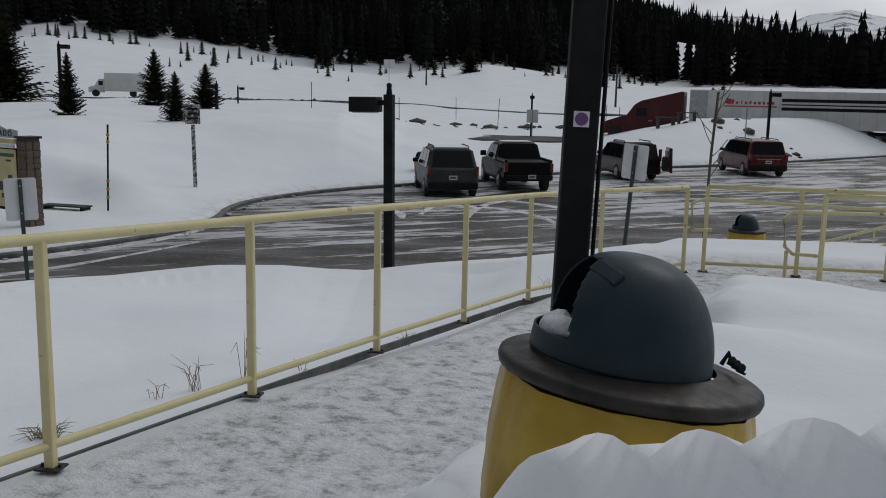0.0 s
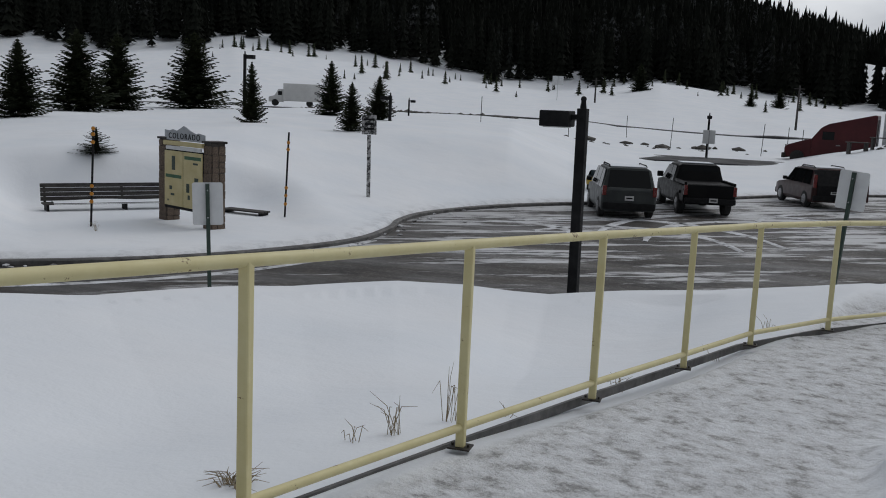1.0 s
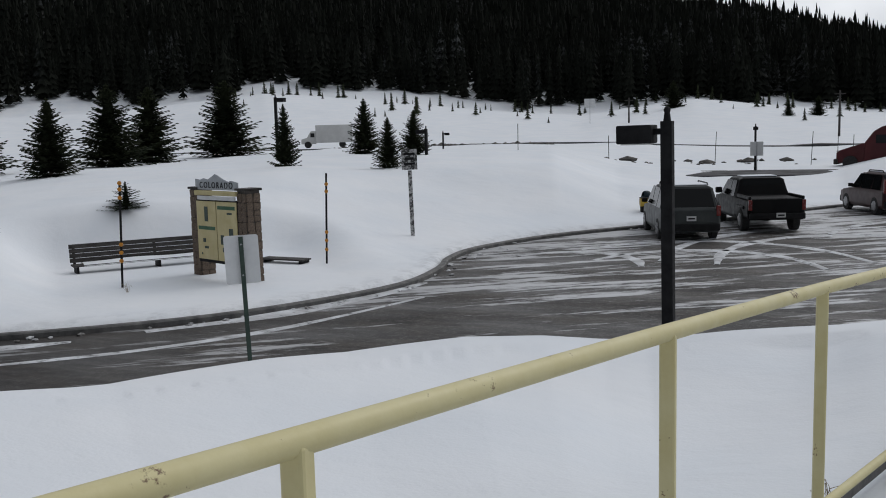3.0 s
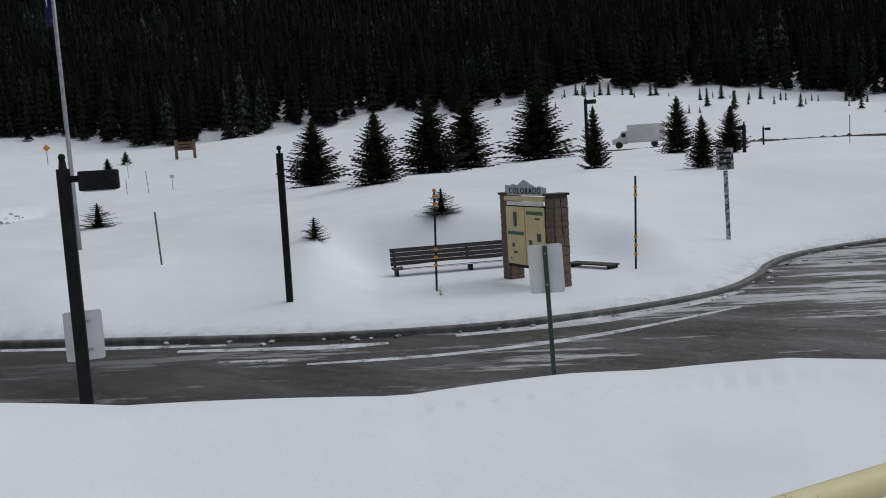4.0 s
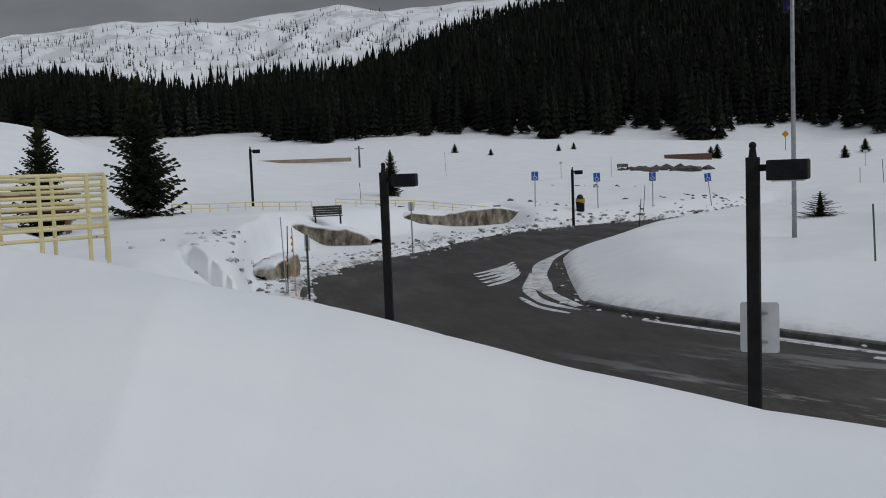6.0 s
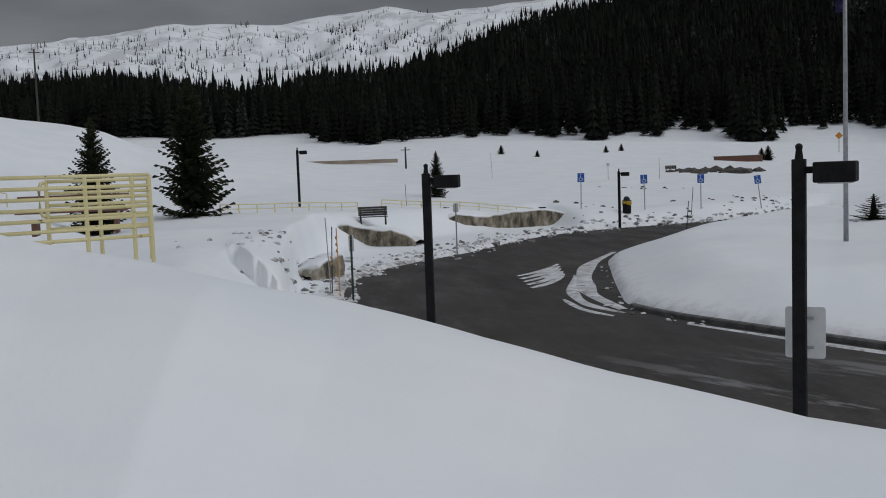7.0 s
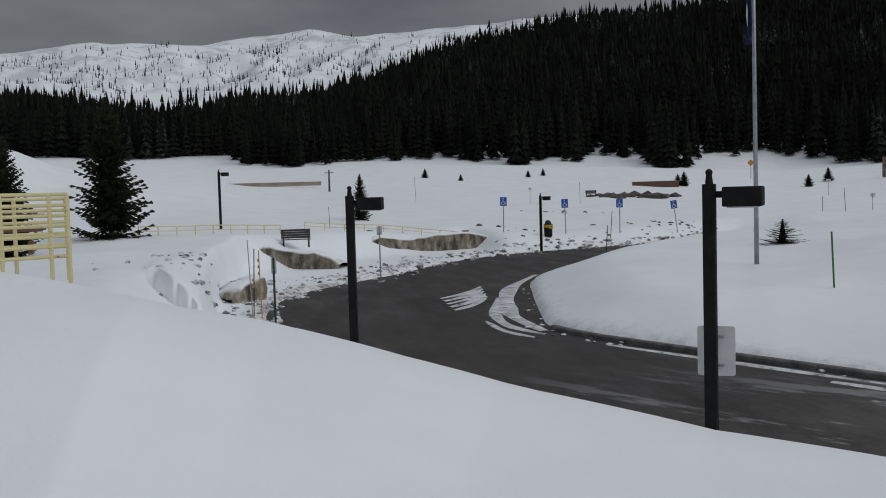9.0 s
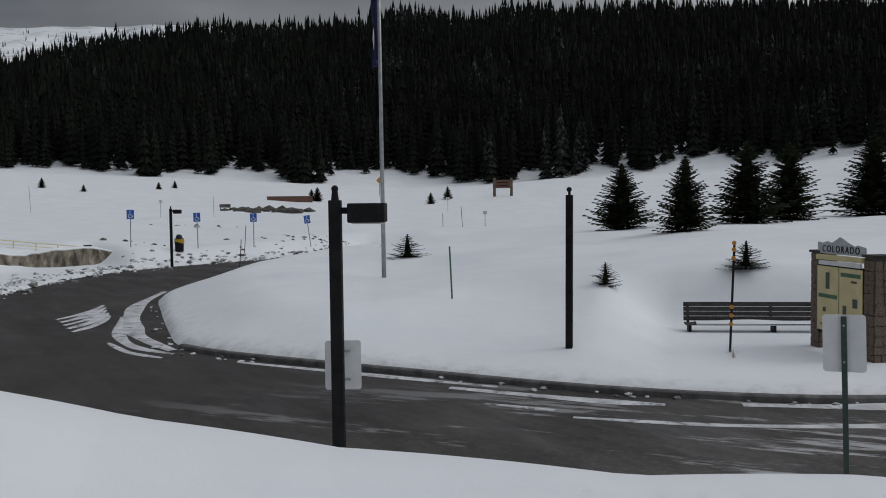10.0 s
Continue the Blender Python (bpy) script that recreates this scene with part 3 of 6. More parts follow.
M_tyre = worn("tyre_rubber", (0.012, 0.012, 0.012), (0.03, 0.03, 0.03), 8, 0.85)
M_rimw = worn("alloy_rim", (0.25, 0.25, 0.26), (0.40, 0.40, 0.41), 6, 0.35, 0.8)
M_glass = material("tinted_glass", (0.006, 0.007, 0.008), 0.12, 0.0, 0.22)
M_dark = worn("dark_trim", (0.008, 0.008, 0.009), (0.018, 0.018, 0.019), 6, 0.65, spec=0.15)
M_red_l = worn("red_lamp_glass", (0.13, 0.008, 0.008), (0.18, 0.016, 0.012), 5, 0.25)
M_lamp_w = worn("clear_lamp_glass", (0.5, 0.5, 0.5), (0.6, 0.6, 0.6), 5, 0.2)
M_plate = worn("number_plate", (0.5, 0.5, 0.5), (0.6, 0.6, 0.6), 5, 0.5)
M_silver = worn("grey_car_paint", (0.035, 0.040, 0.041), (0.06, 0.065, 0.064), 1.5, 0.4, 0.2, spec=0.2)
M_blackcar = worn("black_car_paint", (0.004, 0.004, 0.005), (0.009, 0.009, 0.009), 1.5, 0.45, 0.0, spec=0.12)
M_maroon = worn("maroon_car_paint", (0.028, 0.009, 0.009), (0.05, 0.018, 0.017), 1.5, 0.35, 0.2, spec=0.3)
M_redvan = worn("red_car_paint", (0.06, 0.006, 0.008), (0.095, 0.013, 0.015), 1.5, 0.3, 0.2, spec=0.3)
M_truck = worn("dark_red_truck_paint", (0.05, 0.006, 0.009), (0.085, 0.012, 0.014), 0.8, 0.35, 0.1, spec=0.3)
M_rubble = worn("dark_rubble", (0.035, 0.033, 0.03), (0.12, 0.11, 0.10), 2.0, 0.9, bumps=0.02)
M_trailer = worn("white_trailer_panel", (0.50, 0.50, 0.49), (0.62, 0.62, 0.61), 0.7, 0.5)
M_script = worn("red_lettering", (0.35, 0.02, 0.03), (0.4, 0.03, 0.04), 2, 0.5)
M_navy = worn("navy_flag_cloth", (0.012, 0.012, 0.05), (0.02, 0.02, 0.09), 3, 0.9)
M_dirty = material("dirty_snow", (0.5, 0.5, 0.5), 0.85)
d_n = M_dirty.node_tree.nodes.new("ShaderNodeNewGeometry")
d_s = M_dirty.node_tree.nodes.new("ShaderNodeSeparateXYZ")
M_dirty.node_tree.links.new(d_n.outputs["Normal"], d_s.inputs[0])
d_face = ramp_node(M_dirty, noise_node(M_dirty, 1.6, 7, 0.7, (1, 1, .35)), ((0.40, (0.05, 0.042, 0.032)), (0.52, (0.20, 0.175, 0.13)), (0.70, (0.48, 0.45, 0.40))))
set_input(M_dirty, "Base Color", mix_node(M_dirty, math_node(M_dirty, "MULTIPLY", math_node(M_dirty, "SUBTRACT", d_s.outputs["Z"], .60), 4.0, True), d_face, SNOW_C))
bump(M_dirty, noise_node(M_dirty, 5, 6), .8, .08)
M_slush = worn("slush", (0.10, 0.095, 0.09), (0.62, 0.63, 0.65), 1.7, 0.6, bumps=0.03, lo=.42, hi=.55)
M_grass = worn("dry_grass", (0.22, 0.17, 0.10), (0.32, 0.26, 0.17), 9, 0.9)
M_purple = worn("purple_sticker_print", (0.12, 0.05, 0.16), (0.16, 0.07, 0.2), 9, 0.5)
M_speckle = material("scratched_sign", (0.4, 0.4, 0.4), 0.5)
set_input(M_speckle, "Base Color", ramp_node(M_speckle, noise_node(M_speckle, 11, 6, .7), ((0.45, (0.02, 0.022, 0.022)), (0.55, (0.45, 0.45, 0.45)))))
M_frost = worn("bag_film", (0.55, 0.57, 0.6), (0.75, 0.77, 0.8), 12, 0.3, bumps=.01)


def on(b, r):
    """Place at a bearing and distance, on the ground."""
    x, y = polar(b, r)
    return x, y, ground_at(x, y)


# ---- railing along the path ----
def railing(name, label, posts, tops, low=0.11, rr=0.027, extra=()):
    """posts: bases; tops: height of the rail over each."""
    e = empty(name, Matrix.Translation(posts[0]), label, "railing", "yellow railings")
    inv = Matrix.Translation(-Vector(posts[0]))
    P = [inv @ Vector(p) for p in posts]
    for p, h in zip(P, tops):
        part("post", box(bmesh.new(), (.048, .048, h), (p.x, p.y, p.z + h / 2), bev=.008), M_yellow, e)
        bm = box(bmesh.new(), (.12, .10, .01), (p.x, p.y, p.z + .004), bev=.003)
        for sx in (-.042, .042):
            tube(bm, (p.x + sx, p.y, p.z + .004), (p.x + sx, p.y, p.z + .022), .008, seg=6)
        part("base_plate", bm, M_rim, e, "rusty bolted base plate")
    part("top_rail", tube_path(bmesh.new(), [p + Vector((0, 0, h)) for p, h in zip(P, tops)], rr, 12), M_yellow, e, smooth=True)
    part("bottom_rail", tube_path(bmesh.new(), [p + Vector((0, 0, low)) for p in P], rr * .8, 10), M_yellow, e, smooth=True)
    for pts in extra:
        part("hand_rail", tube_path(bmesh.new(), [inv @ Vector(p) for p in pts], .021, 10), M_yellow, e, smooth=True)
    return e


RAIL_POSTS = [(-1.96, 1.1, .16), (-1.45, 2.5, .08), (-.955, 3.9, 0.0), (-.475, 5.3, -.08), (.015, 6.655, -.155), (.52, 7.99, -.235), (1.03, 9.33, -.31), (1.78, 10.57, -.365), (2.87, 11.9, -.42)]
railing("path_railing", "pale yellow steel pipe railing with chipped rusty paint beside the path", RAIL_POSTS, [1.07] * 9)
railing("landing_railing", "pale yellow steel pipe railing with rounded handrail on the landing", [(3.13, 12.0, -.42), (4.25, 11.95, -.42), (5.3, 11.9, -.42), (6.5, 11.8, -.42), (7.8, 11.7, -.42)], [1.08] * 5,
        extra=([(2.95, 11.9, .12), (2.93, 11.88, .46), (3.1, 11.9, .52), (4.2, 11.85, .48), (6.5, 11.7, .46)], [(2.95, 11.9, .12), (3.2, 11.93, .13)]))
railing("stair_railing", "pale yellow steel pipe railing with looped end by the stairs", [(4.1, 10.35, -.40), (5.2, 10.5, -.42), (6.4, 10.6, -.44)], [1.15] * 3, low=.02,
        extra=([(3.95, 10.95, .02), (3.86, 10.95, .1), (3.83, 10.95, .42), (3.92, 10.95, .5), (4.6, 10.98, .5), (6.4, 11.1, .5)], [(3.95, 10.95, .02), (4.1, 10.5, .08)], [(3.88, 10.95, .05), (3.88, 10.95, -.42)]))
for k, (x, y) in enumerate(((5.3, 14.6), (5.9, 14.2))):
    e = empty("stair_handrail", Matrix.Translation((x, y, -1.5)), "pale yellow sloping stair handrail with many thin bars", "railing", "yellow railings")
    part("hand_rail", tube_path(bmesh.new(), [(0, 0, 1.15), (2.6, -.4, 2.05)], .022), M_yellow, e)
    part("lower_rail", tube_path(bmesh.new(), [(0, 0, .75), (2.6, -.4, 1.65)], .018), M_yellow, e)
    for q in range(9):
        t = q / 8
        part("bar", tube(bmesh.new(), (2.6 * t, -.4 * t, .1 + .9 * t), (2.6 * t, -.4 * t, 1.15 + .9 * t), .012, seg=6), M_yellow, e)

# the slab's edge under the railing
edge = [(p[0] - .10, p[1] + .04) for p in RAIL_POSTS]
verts, faces = [], []
for (x, y), p in zip(edge, RAIL_POSTS):
    for o, h in ((-.012, -.07), (-.012, -.016), (.018, -.010), (.018, -.07)):
        verts.append((x + o, y - o * .4, p[2] + h))
for i in range(len(edge) - 1):
    for k in range(4):
        faces.append((i * 4 + k, i * 4 + (k + 1) % 4, i * 4 + 4 + (k + 1) % 4, i * 4 + 4 + k))
tagged(link_mesh("path_edge", verts, faces, M_kerb, smooth=False), "dark concrete edge of the walkway slab under the railing", "kerb", kind="structure")


# ---- litter bins ----
def litter_bin(m, label, detail=True):
    e = empty("litter_bin", m, label, "litter bin", "domed litter bins")
    bm = bmesh.new()
    bmesh.ops.create_cone(bm, cap_ends=True, segments=40, radius1=.27, radius2=.285, depth=.62, matrix=Matrix.Translation((0, 0, .31)))
    part("drum", bm, M_black, e, "black steel drum", True)
    # plastic sleeve with creases
    verts, faces = [], []
    n, k = 72, 9
    rng = random.Random(3)
    ph = [rng.uniform(0, 6.28) for _ in range(6)]
    for j in range(k):
        t = j / (k - 1)
        for i in range(n):
            a = 6.2832 * i / n
            w = .004 * math.sin(11 * a + ph[0] + 2 * t) + .005 * math.sin(5 * a + ph[1] - 3 * t) + .003 * math.sin(23 * a + ph[2] + 5 * t)
            rad = .297 + .012 * math.sin(3.14 * t) + w + .006 * (1 - t)
            zz = .54 + .04 * math.sin(2 * a + ph[3]) * (1 - t) + .05 * math.sin(a + 2.4) * (1 - t) + (.80 - .54) * t
            verts.append((rad * math.cos(a), rad * math.sin(a), zz))
    for j in range(k - 1):
        for i in range(n):
            faces.append((j * n + i, j * n + (i + 1) % n, (j + 1) * n + (i + 1) % n, (j + 1) * n + i))
    link_mesh("bag_sleeve", verts, faces, M_paint_y, e)["label"] = "creased yellow plastic bag around the drum"
    # lid plate
    verts, faces = [], []
    prof = [(.0, .80), (.296, .806), (.310, .810), (.314, .822), (.311, .836), (.300, .842), (.25, .848), (.2, .862)]
    for rr, zz in prof[1:]:
        for i in range(48):
            a = 6.2832 * i / 48
            verts.append((rr * math.cos(a), rr * math.sin(a), zz))
    for j in range(len(prof) - 2):
        for i in range(48):
            faces.append((j * 48 + i, j * 48 + (i + 1) % 48, j * 48 + 48 + (i + 1) % 48, j * 48 + 48 + i))
    link_mesh("lid_plate", verts, faces, M_rim, e)["label"] = "scuffed dark metal lid rim"
    # dome with an opening in its side
    verts, faces = [], []
    n, k = 192, 60
    R, H = .216, .250
    for j in range(k + 1):
        el = j / k * math.pi / 2
        for i in range(n):
            a = 6.2832 * i / n
            rr = R * math.cos(el) ** .8
            verts.append((rr * math.cos(a) - .028, rr * math.sin(a), .858 + H * math.sin(el)))
    for j in range(k):
        for i in range(n):
            a = (i + .5) / n * 360
            el = (j + .5) / k * 90
            da = (a - 180 + 180) % 360 - 180
            if abs(da) < 47 - 0.28 * el and 12 < el < 68:
                continue
            faces.append((j * n + i, j * n + (i + 1) % n, (j + 1) * n + (i + 1) % n, (j + 1) * n + i))
    dome = link_mesh("dome", verts, faces, M_dome, e)
    sol = dome.modifiers.new("thickness", "SOLIDIFY")
    sol.thickness, sol.offset = .006, -1
    dome["label"] = "grey-blue painted steel dome with an open mouth"
    if detail:
        bm = bmesh.new()
        bmesh.ops.create_uvsphere(bm, u_segments=16, v_segments=10, radius=.055, matrix=Matrix.Translation((-.175, .0, .905)) @ Matrix.Diagonal((1.0, 1.3, .7, 1)))
        for v in bm.verts:
            v.co += Vector((noise.noise(v.co * 30), noise.noise(v.co * 30 + Vector((5, 0, 0))), noise.noise(v.co * 30 + Vector((0, 7, 0))))) * .016
        part("rubbish", bm, M_frost, dome, "crumpled translucent plastic in the mouth", True)
        bm = bmesh.new()
        for i in range(6):
            c = Vector((.252 + .006 * (i % 2), -.04 + .017 * i, .872 + .006 * (i % 2)))
            bmesh.ops.create_cone(bm, segments=8, radius1=.012, radius2=.012, depth=.006, cap_ends=True, matrix=Matrix.Translation(c) @ Euler((1.57 * (i % 2), .3, .4)).to_matrix().to_4x4())
        tube_path(bm, [(.235, .05, .865), (.25, .055, .895), (.265, .06, .865)], .006, 6)
        part("chain", bm, M_dark, e, "short dark chain and shackle")
        # crease flap over the mouth
        bm = box(bmesh.new(), (.035, .09, .008), (-.113, -.10, 1.068), Euler((.3, -.75, .35)).to_matrix().to_4x4(), .003)
        part("flap", bm, M_dome, dome)
    return e


litter_bin(pose(1.40, 2.235, .28, -2, 7.5, 8), "yellow-bagged drum litter bin with grey-blue dome, half buried in snow")
for p, s in (((4.45, 16.2, -1.27), 0), ((-4.95, 41.0, LOT + .1), 30), ((10.35, 59.4, -2.0), 70), (on(72.7, 63.6), 0)):
    litter_bin(pose(*p, 0, 0, s), "domed litter bin with a yellow band, standing in snow far off", False)

# the dark pole behind the bin
e = empty("lamp_pole", pose(1.338, 2.74, .45, 0, 1.6, 4), "dark square steel pole with a round purple sticker", "lamp post")
part("shaft", box(bmesh.new(), (.092, .092, 4.6), (0, 0, 2.0), bev=.008), M_black, e)
part("sticker", box(bmesh.new(), (.043, .002, .043), (-.003, -.0475, 1.232)), M_white, e, "square white sticker")
bm = bmesh.new()
bmesh.ops.create_cone(bm, cap_ends=True, segments=24, radius1=.018, radius2=.018, depth=.002, matrix=Matrix.Translation((-.003, -.0495, 1.232)) @ Euler((1.5708, 0, 0)).to_matrix().to_4x4())
part("seal", bm, M_purple, e, "round purple print")
bm = bmesh.new()
tube(bm, (.060, 0, -.3), (.060, 0, 4.2), .006, seg=8)
part("conduit", bm, M_black, e, "thin black conduit")


# ---- street lamps ----
def lamp_post(m, label, h=3.75, head=True):
    e = empty("street_lamp", m, label, "street lamp", "car park lamps")
    part("shaft", box(bmesh.new(), (.15, .15, h), (0, 0, h / 2), bev=.01), M_black, e)
    if head:
        bm = bmesh.new()
        tube(bm, (0, 0, h), (0, 0, h + .12), .05, .035, 10)
        bmesh.ops.create_uvsphere(bm, u_segments=10, v_segments=6, radius=.045, matrix=Matrix.Translation((0, 0, h + .14)))
        part("finial", bm, M_black, e)
        part("arm", box(bmesh.new(), (.16, .09, .08), (.13, 0, h - .13), bev=.01), M_black, e)
        lamp = part("head", box(bmesh.new(), (.46, .36, .24), (.40, 0, h - .16), bev=.02), M_black, e, "flat black lamp box")
        part("lens", box(bmesh.new(), (.36, .26, .02), (.40, 0, h - .285)), M_lamp_w, lamp)
    else:
        bm = bmesh.new()
        tube(bm, (0, 0, h), (0, 0, h + .08), .03, seg=8)
        bmesh.ops.create_uvsphere(bm, u_segments=8, v_segments=6, radius=.06, matrix=Matrix.Translation((0, -.03, h + .12)))
        part("bracket", bm, M_black, e, "bare bracket without a lamp")
    return e


LAMP = "black square lamp post with a flat boxy head"
lamp_post(pose(-1.43, 14.88, LOT, 0, .6, 172), LAMP)
lamp_post(pose(-10.9, 8.94, LOT, 0, 0, 55), LAMP)
lamp_post(pose(-18.0, 5.13, LOT, 0, 0, 75), LAMP)
lamp_post(pose(-57.28, 20.4, LOT, 0, 0, 60), LAMP, 3.55)
lamp_post(pose(*on(92.45, 63.8), 0, 0, 80), LAMP, 3.8)
lamp_post(pose(-1.33, 74.5, -1.9, 0, 0, 90), LAMP, 3.6)
lamp_post(pose(-16.67, 17.55, LOT, 0, .4, 40), "black square lamp post missing its head", 3.85, False)
lamp_post(pose(13.9, 60.8, -1.4, 0, 0, 10), LAMP, 3.6)
lamp_post(pose(-28.2, 52.3, -.3, 0, 0, 0), LAMP, 4.4)
lamp_post(pose(-19.3, 54.0, -.2, 0, 0, 170), LAMP, 2.2)
lamp_post(pose(-30.7, 89.5, -.4, 0, 0, 10), LAMP, 2.3)


# ---- posts, stakes and signs ----
def sign_back(m, label, w, hgt, post_h, mat_post=M_green, top=0.1, name="road_sign", face=M_white):
    e = empty(name, m, label, "sign", "signs")
    bm = prism(bmesh.new(), [(-.03, -.02), (.03, -.02), (.03, .02), (.012, .025), (-.012, .025), (-.03, .02)], 0, post_h, "z")
    part("post", bm, mat_post, e)
    bm = box(bmesh.new(), (w, .006, hgt), (0, .031, post_h - hgt / 2 + top), bev=0)
    bmesh.ops.bevel(bm, geom=[ed for ed in bm.edges if abs(ed.verts[0].co.y - ed.verts[1].co.y) > .004], offset=.035, segments=4, affect="EDGES", profile=0.5)
    part("panel", bm, face, e, "plain pale metal sign back")
    for zz in (.12, hgt - .12):
        part("bolt", tube(bmesh.new(), (0, -.03, post_h + top - zz), (0, -.018, post_h + top - zz), .012, seg=8), M_grey, e)
    return e


sign_back(pose(-6.88, 13.42, LOT, 0, -1.5, 30), "white rounded sign seen from behind on a green post", .46, .66, 2.35, top=0.02)
e = empty("road_sign", pose(-11.03, 9.07, -.72, 0, 0, 60), "white rounded sign seen from behind, clamped to the lamp post", "sign", "signs")
bm = box(bmesh.new(), (.46, .008, .63), (0, .10, .32))
bmesh.ops.bevel(bm, geom=[ed for ed in bm.edges if abs(ed.verts[0].co.y - ed.verts[1].co.y) > .004], offset=.035, segments=4, affect="EDGES", profile=0.5)
part("panel", bm, M_white, e, "plain pale metal sign back")
for zz in (.14, .50):
    part("clamp", box(bmesh.new(), (.20, .03, .03), (0, .085, zz), bev=.004), M_grey, e)
sign_back(pose(2.42, 17.0, LOT + .1, 0, 4.0, -35), "white sign seen from behind on a leaning green post", .5, .62, 2.85, top=.02)
sign_back(pose(-28.6, 3.65, LOT, 0, 0, 80), "narrow white sign on a green post", .16, .5, 2.0, top=0)
sign_back(pose(-42.86, 8.47, LOT, 0, 0, 80), "small pale sign on a thin grey post", .25, .4, 2.4, M_grey, 0)
sign_back(pose(-1.2, 73.0, -1.8, 0, 0, 10), "white sign plates on a thin post", .9, 1.0, 2.4, M_grey, 0)
sign_back(pose(12.4, 60.0, -1.2, 0, 0, 10), "pale sign on a thin post in the snow", .6, .7, 2.4, M_grey, 0)
for b, r, h, w in ((10.5, 190, 5, 2.2), (54.63, 93.8, 1.6, .40), (74, 120, 2.2, .4), (57, 150, 2.5, .6)):
    x, y, z = on(b, r)
    sign_back(pose(x, y, z - .1, 0, 0, b), "small grey sign on a post in the snow", w, w * .8, h, M_grey, 0)


def snow_stake(p, h, lean, bands, label, mat=M_dark):
    e = empty("snow_stake", pose(p[0], p[1], p[2], lean, -lean * .5, 0), label, "snow stake", "snow stakes")
    part("rod", box(bmesh.new(), (.05, .03, h), (0, 0, h / 2), bev=.004), mat, e)
    for zz in bands:
        bm = bmesh.new()
        bmesh.ops.create_cone(bm, cap_ends=True, segments=10, radius1=.05, radius2=.05, depth=.03, matrix=Matrix.Translation((0.01, -.02, zz)) @ Euler((1.35, 0, .4)).to_matrix().to_4x4())
        part("reflector", bm, M_orange, e, "orange reflector")
    return e


snow_stake((-15.02, 21.0, LOT + .1), 2.65, -2, (.72, .92, 1.12, 2.25, 2.45, 2.6), "dark snow stake with orange reflectors beside the notice board")
snow_stake((-11.75, 25.5, LOT + .1), 2.6, -2, (.5, .75, .98, 2.1, 2.3), "dark snow stake with orange reflectors in the snow")
snow_stake((-29.2, 3.25, LOT), 2.2, 1, (1.5, 1.7, 1.9), "dark snow stake with orange bands at the road edge", M_orange)
snow_stake((-29.3, 3.0, LOT), 2.25, -2, (1.1, 1.3), "dark snow stake with orange bands at the road edge")
snow_stake((-30.1, 2.95, LOT), 2.5, 2, (), "thin grey rod at the road edge", M_grey)
snow_stake((*polar(56.0, 27.8), -1.20), 1.6, 2, (), "green and white marker stake in the snow", M_green_p)
snow_stake((-52.4, 22.9, LOT), 1.75, -4, (), "short dark marker post at the road edge")
rngp = random.Random(12)
for b, r, h in ((15, 75, 2.2), (9.5, 78, 2.0), (6, 90, 2.2), (3.3, 82, 2.8), (-2, 80, 2.8), (-3.4, 84, 2.4), (-4.2, 83, 2.2), (56, 92, 2.2), (81, 130, 3.5), (71, 130, 3.0), (57.2, 94.5, 1.5), (86, 65, 1.6), (69.0, 66, 2.0)):
    x, y, z = on(b, r)
    snow_stake((x, y, z - .1), h, rngp.uniform(-5, 5), (), "thin dark marker pole in the snow")

# scratched square sign on a patched post
e = empty("warning_sign", pose(-11.2, 30.7, -1.85, 0, -1.0, 20), "square scratched black and white sign on a patched post", "sign", "signs")
part("post", box(bmesh.new(), (.13, .05, 2.35), (0, 0, 1.17), bev=.005), M_speckle, e)
part("panel", box(bmesh.new(), (.50, .02, .66), (0, -.04, 2.7), bev=.006), M_speckle, e, "scratched square sign face")
bm = bmesh.new()
for zz, w in ((2.88, .36), (2.72, .30), (2.56, .36)):
    box(bm, (w, .008, .07), (0, -.054, zz))
part("lettering", bm, M_dark, e)


# accessible parking signs
def parking_sign(p, lean):
    e = empty("parking_sign", pose(p[0], p[1], p[2], 0, lean, 68), "blue accessible parking sign on a thin steel post", "sign", "accessible parking signs")
    part("post", tube(bmesh.new(), (0, 0, 0), (0, 0, 2.3), .035, seg=8), M_grey, e)
    panel = part("panel", box(bmesh.new(), (.46, .015, .60), (0, -.045, 2.1), bev=.004), M_blue, e, "blue sign face")
    bm = bmesh.new()
    ring = [(.0 + .12 * math.cos(a), 2.0 + .12 * math.sin(a)) for a in [math.radians(130 + 20 * k) for k in range(12)]]
    for (a, c), (a2, c2) in zip(ring, ring[1:]):
        tube(bm, (a, -.056, c), (a2, -.056, c2), .022, seg=6)
    tube(bm, (-.02, -.056, 2.24), (-.02, -.056, 2.06), .028, seg=6)
    tube(bm, (-.02, -.056, 2.08), (.10, -.056, 2.06), .025, seg=6)
    tube(bm, (.10, -.056, 2.06), (.15, -.056, 1.93), .025, seg=6)
    bmesh.ops.create_uvsphere(bm, u_segments=8, v_segments=6, radius=.04, matrix=Matrix.Translation((-.02, -.05, 2.31)))
    part("symbol", bm, M_white, panel, "white wheelchair symbol")
    return e


for b, r, l in ((75.41, 63.8, 1), (71.66, 65.6, -1), (68.45, 67.8, 0), (65.11, 71.6, -7)):
    parking_sign(on(b, r), l)

